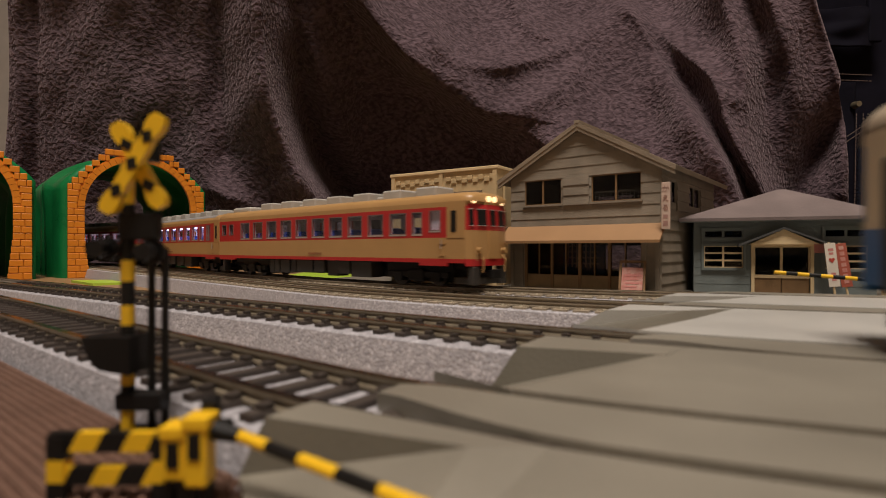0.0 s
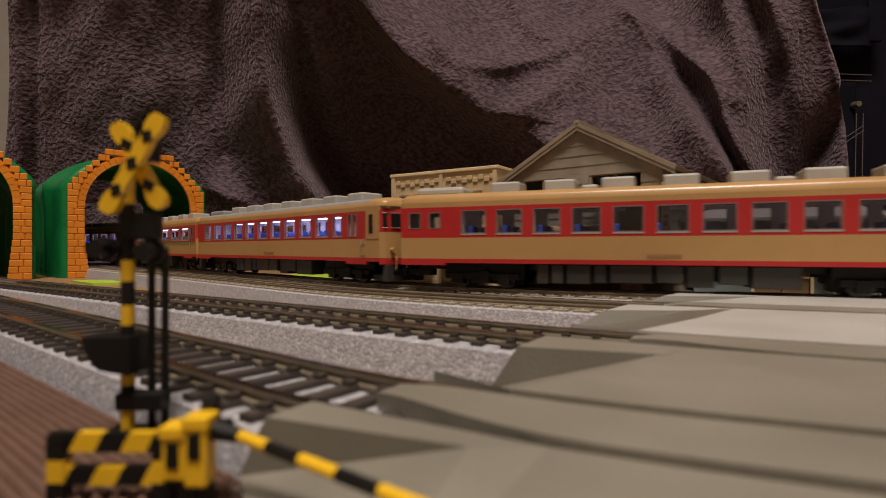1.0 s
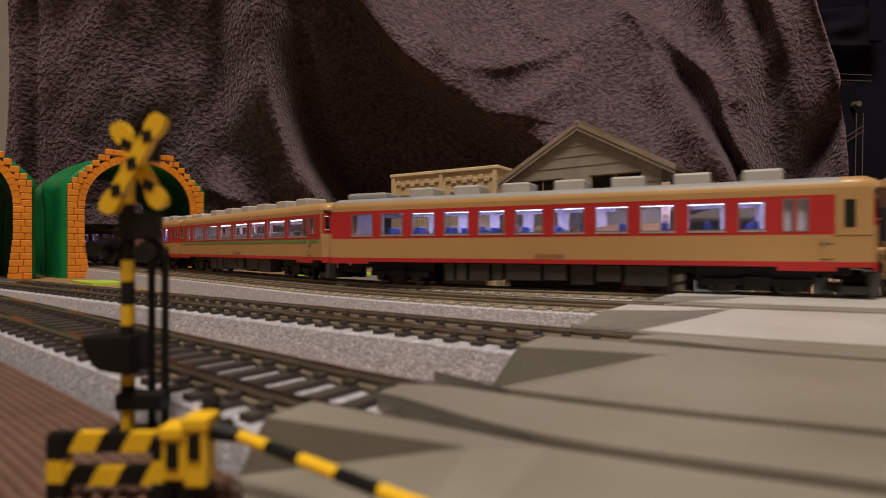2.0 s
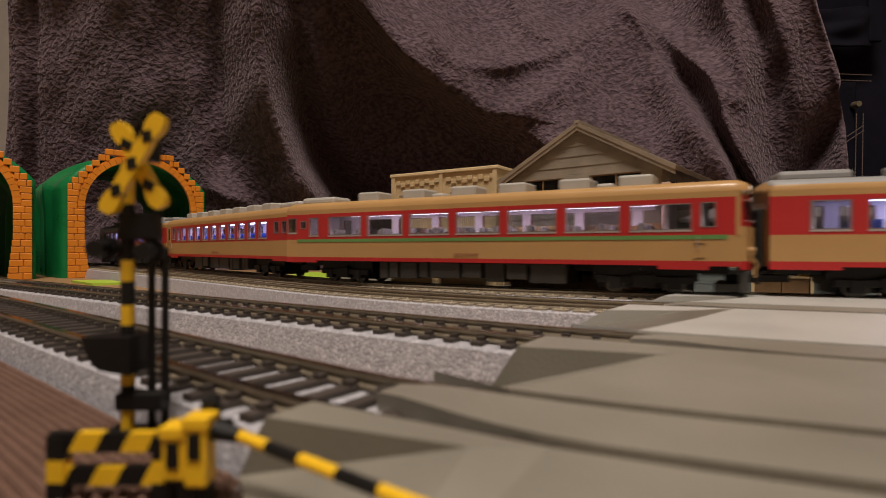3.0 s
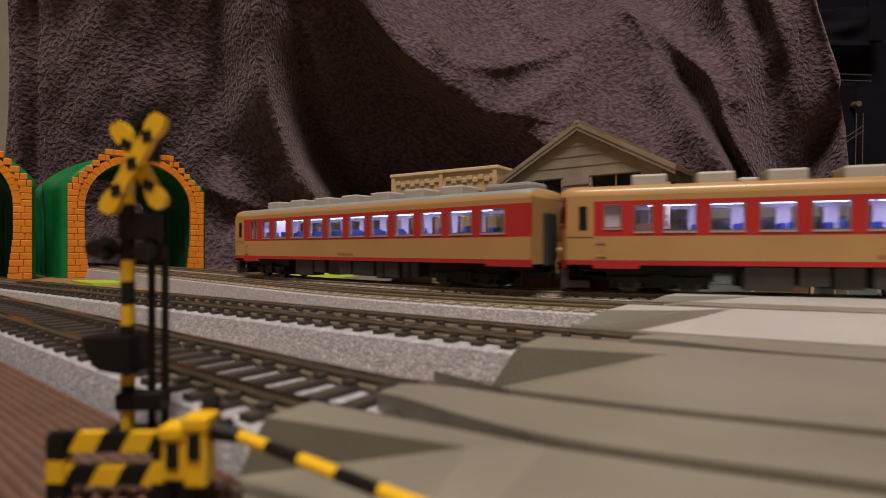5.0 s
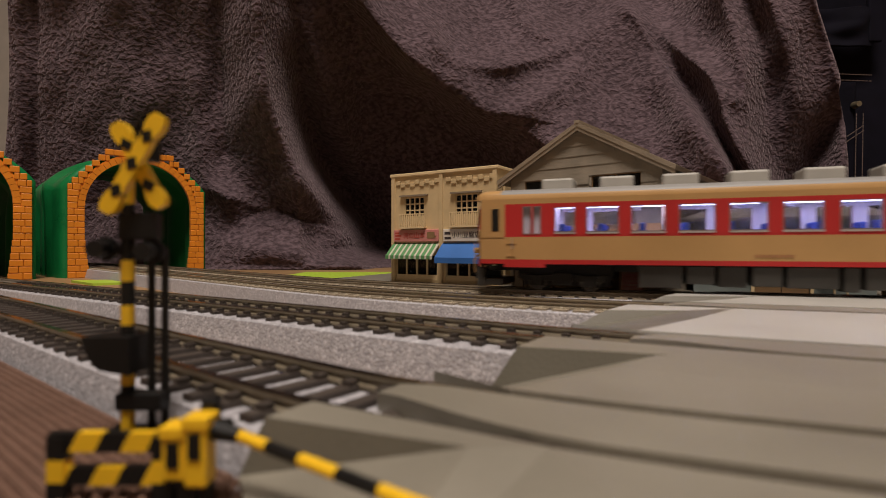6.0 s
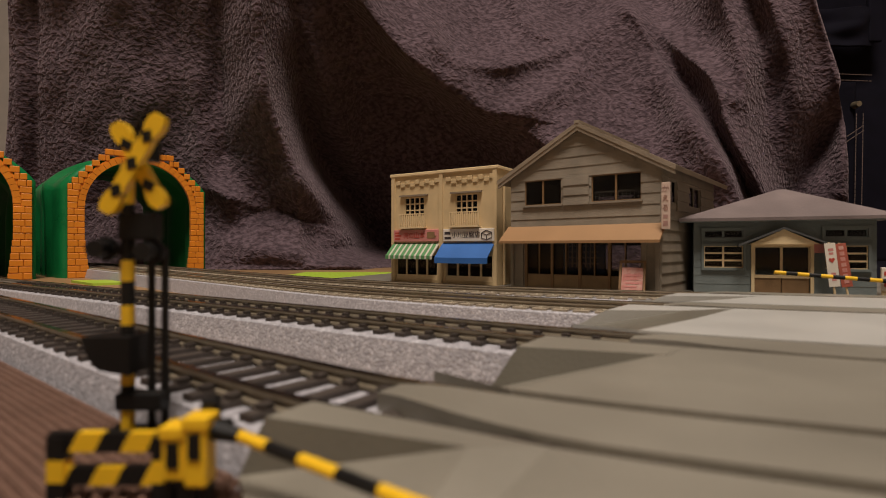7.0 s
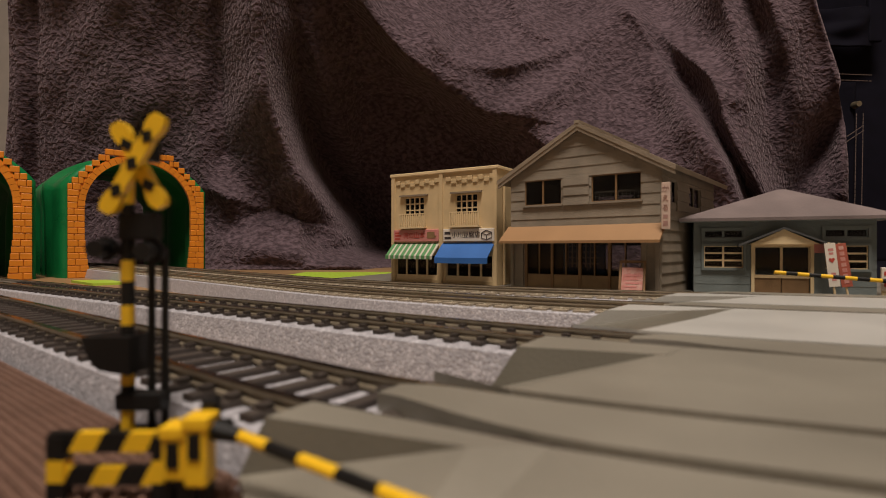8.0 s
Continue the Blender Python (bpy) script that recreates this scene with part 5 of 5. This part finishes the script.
def brick_mat():
    """Brown brick-pattern sheet on the near side of the tracks: each brick stands proud of its joints."""
    t = thing("brick_mat", mpose(0, 0, 0), "reddish brown brick-pattern plastic sheet beside the track", "mat")
    bm = bmesh.new()
    inner = [edge(1, s, -9.5, 2.6) for s in range(-150, 9, 6)]
    outer = [Vector((p.x - 40, p.y - 62, 2.6)) for p in inner]
    strip(bm, inner, outer)
    for a, b_ in zip(inner, inner[1:]):
        quad(bm, a, b_, (b_[0], b_[1], 0), (a[0], a[1], 0))
    bmesh.ops.remove_doubles(bm, verts=bm.verts[:], dist=0.01)
    bmesh.ops.recalc_face_normals(bm, faces=bm.faces[:])
    part("sheet", bm, BRICKMAT, t)
    # woven relief: low bumps in staggered rows, far too many to count
    bm = bmesh.new()
    for r in range(0, 48):
        for q in range(0, 110):
            s_, off = -104 + q * 1.05 + (0.52 if r % 2 else 0), -10.3 - r * 0.82
            x, y, hd = on_track(1, s_, off)
            if y < 14 or x < -80 or x > -6:
                continue
            vs_ = []
            for du, dv, z in ((-0.36, -0.28, 2.6), (0.36, -0.28, 2.6), (0.36, 0.28, 2.6), (-0.36, 0.28, 2.6), (-0.2, -0.15, 3.0), (0.2, -0.15, 3.0), (0.2, 0.15, 3.0), (-0.2, 0.15, 3.0)):
                vs_.append(bm.verts.new((x + du * math.cos(hd) + dv * math.sin(hd), y - du * math.sin(hd) + dv * math.cos(hd), z)))
            for a, b_, c_, d_ in ((4, 5, 6, 7), (0, 1, 5, 4), (1, 2, 6, 5), (2, 3, 7, 6), (3, 0, 4, 7)):
                bm.faces.new((vs_[a], vs_[b_], vs_[c_], vs_[d_]))
    tagged(part("relief", bm, BRICKMAT, t), kind="stuff")


BRICKMAT = mat("brown_brick_sheet", (0.155, 0.086, 0.06), 0.55, var=0.12, scale=300, bump=0.2, per_object=0.15)
brick_mat()


DENIM = mat("dark_denim", (0.0062, 0.0055, 0.0105), 0.9, spec=0.1, var=0.15, scale=60, bump=0.3, bump_scale=1200)
THREAD = mat("tan_thread", (0.16, 0.11, 0.09), 0.7, var=0.1)
BRASS = mat("aged_brass", (0.40, 0.33, 0.22), 0.35, metal=0.8, var=0.15)


def stitches(parent, p, q, n):
    p, q = Vector(p), Vector(q)
    bm = bmesh.new()
    for i in range(n):
        rod(bm, p.lerp(q, (i + 0.12) / n), p.lerp(q, (i + 0.88) / n), 0.42, 6)
    part("stitching", bm, THREAD, parent, "tan double stitching")


def jeans():
    """A pair of jeans hanging flat behind the end of the blanket."""
    j = thing("hanging_jeans", mpose(-9, 640, 0), "dark blue denim jeans hanging beside the blanket", "jeans")

    def sheet(x0, x1, z0, z1, y, amp, seed):
        bm = bmesh.new()
        nx, nz = 36, 60
        rows = [[bm.verts.new((x0 + (x1 - x0) * i / nx, y + amp * noise.noise(Vector((i * 0.11, k * 0.05, seed))) + 3 * math.sin(i * 0.21 + seed),
                               z0 + (z1 - z0) * k / nz)) for i in range(nx + 1)] for k in range(nz + 1)]
        for a, b_ in zip(rows, rows[1:]):
            for i in range(nx):
                bm.faces.new((a[i], a[i + 1], b_[i + 1], b_[i]))
        geo = bmesh.ops.extrude_face_region(bm, geom=bm.faces[:])
        for v in geo["geom"]:
            if isinstance(v, bmesh.types.BMVert):
                v.co.y += 4
        bmesh.ops.recalc_face_normals(bm, faces=bm.faces[:])
        return bm
    part("leg", sheet(360, 700, 0, 520, 8, 14, 1.0), DENIM, j, smooth=True)
    # added denim sheet that covers the bright floor beside the station
    bm = bmesh.new()
    rows = [[bm.verts.new((205 + 3.5 * k + (170 + 3 * k) * i / 24, -400 + 410 * k / 24, 3.0 + 2.2 * noise.noise(Vector((i * 0.3, k * 0.25, 9.0))))) for i in range(25)] for k in range(25)]
    for a, b_ in zip(rows, rows[1:]):
        for i in range(24):
            bm.faces.new((a[i], a[i + 1], b_[i + 1], b_[i]))
    part("dark_floor_sheet", bm, DENIM, j, smooth=True)
    pocket = part("pocket", sheet(400, 494, 60, 214, -10, 5, 3.0), DENIM, j, smooth=True)
    part("waist_fold", sheet(380, 512, 255, 300, -14, 9, 5.0), DENIM, j, smooth=True)
    part("belt_loop", boxes((506, 522, -18, -12, 260, 330), bevel=1.5), DENIM, j)
    y = -19
    for z in (215, 222):
        stitches(pocket, (452, y, z), (508, y, z - 2), 14)
    for x in (488, 496):
        stitches(pocket, (x, y, 60), (x + 2, y, 176), 26)
    stitches(pocket, (478, y, 142), (499, y, 156), 6)
    stitches(pocket, (478, y, 148), (499, y, 162), 6)
    part("rivet", rod(bmesh.new(), (491, -22, 186), (491, -14, 186), 3.2, 18, 4.2), BRASS, pocket, "round aged brass rivet")


jeans()


# ---------------------------------------------------------------- signs in front of the houses
PINK_BOARD = mat("faded_pink_board", (0.50, 0.16, 0.13), 0.6, var=0.2, scale=500, second=(0.58, 0.36, 0.30))


def sandwich_board():
    b = thing("sandwich_board", mpose(48.4, 147.6, 5.5, -14, 0, -30), "brown framed pink sandwich board before the shop", "sign board")
    part("frame", holed(bmesh.new(), 0, 7.0, 0, 9.8, [(0.6, 6.4, 1.2, 9.2)], 0, 0.5), WOOD_BROWN, b)
    p_ = part("board", boxes((0.7, 6.3, 0.1, 0.4, 1.0, 7.8)), PINK_BOARD, b, "faded pink painted board")
    part("sign_bars", boxes((1.5, 5.5, 0.02, 0.1, 5.4, 5.9), (1.4, 5.2, 0.02, 0.1, 4.3, 4.7), (1.6, 5.4, 0.02, 0.1, 3.2, 3.6), (1.5, 4.8, 0.02, 0.1, 2.2, 2.6)), SIGN_PINK, p_)
    part("rear_leg", boxes((0.3, 0.9, 2.0, 2.6, -0.6, 7.6), (6.1, 6.7, 2.0, 2.6, -0.6, 7.6)), WOOD_BROWN, b)


def banner(x, y, lean, cloth, ink, label, heart):
    b = thing("banner_flag", mpose(x, y, 5.5, 0, lean, -24), label, "banner", "banners by the station")
    part("pole", rod(bmesh.new(), (0, 0, 0), (0, 0, 14.5), 0.28, 8), TAN_TRIM, b)
    c = part("cloth", boxes((-1.1, 1.4, -0.45, -0.25, 2.6, 14.3), bevel=0.05), cloth, b)
    if heart:
        bm = prism(bmesh.new(), [(0.2, 9.0), (0.85, 9.8), (0.75, 10.3), (0.4, 10.3), (0.2, 10.0), (0.0, 10.3), (-0.35, 10.3), (-0.45, 9.8)], "y", -0.55, -0.45)
        part("heart_print", bm, INK_RED, c)
        part("print_bars", boxes((-0.4, 0.8, -0.5, -0.45, 12.2, 12.9), (-0.3, 0.7, -0.5, -0.45, 11.2, 11.8), (-0.3, 0.7, -0.5, -0.45, 5.6, 6.4), (-0.3, 0.7, -0.5, -0.45, 4.2, 4.9)), SIGN_PINK, c)
    else:
        part("print_bars", boxes(*[(-0.35, 0.7, -0.5, -0.45, 3.6 + i * 1.5, 4.6 + i * 1.5) for i in range(7)]), PINK_BOARD, c)


sandwich_board()
banner(104.8, 142.6, -6, SIGN_WHITE, INK_RED, "white banner flag with red heart on a pole", True)
banner(107.8, 142.0, -8, mat("red_banner", (0.42, 0.10, 0.06), 0.6, var=0.1), SIGN_WHITE, "faded red banner flag with pale print", False)


def notice_post():
    b = thing("notice_stand", mpose(107.6, 131.0, 5.5, 0, 0, -20), "white stand with red print beside the station", "sign board")
    part("leg", boxes((0.2, 1.0, 0, 0.6, 0, 3), (3.2, 4.0, 0, 0.6, 0, 3)), TAN_TRIM, b)
    p_ = part("board", boxes((0, 4.4, -0.2, 0.6, 2.4, 8.2), bevel=0.2), SIGN_WHITE, b)
    part("print_bars", boxes((0.5, 3.8, -0.28, -0.2, 6.2, 7.2), (0.5, 3.4, -0.28, -0.2, 3.4, 4.4)), INK_RED, p_)


notice_post()

motions()
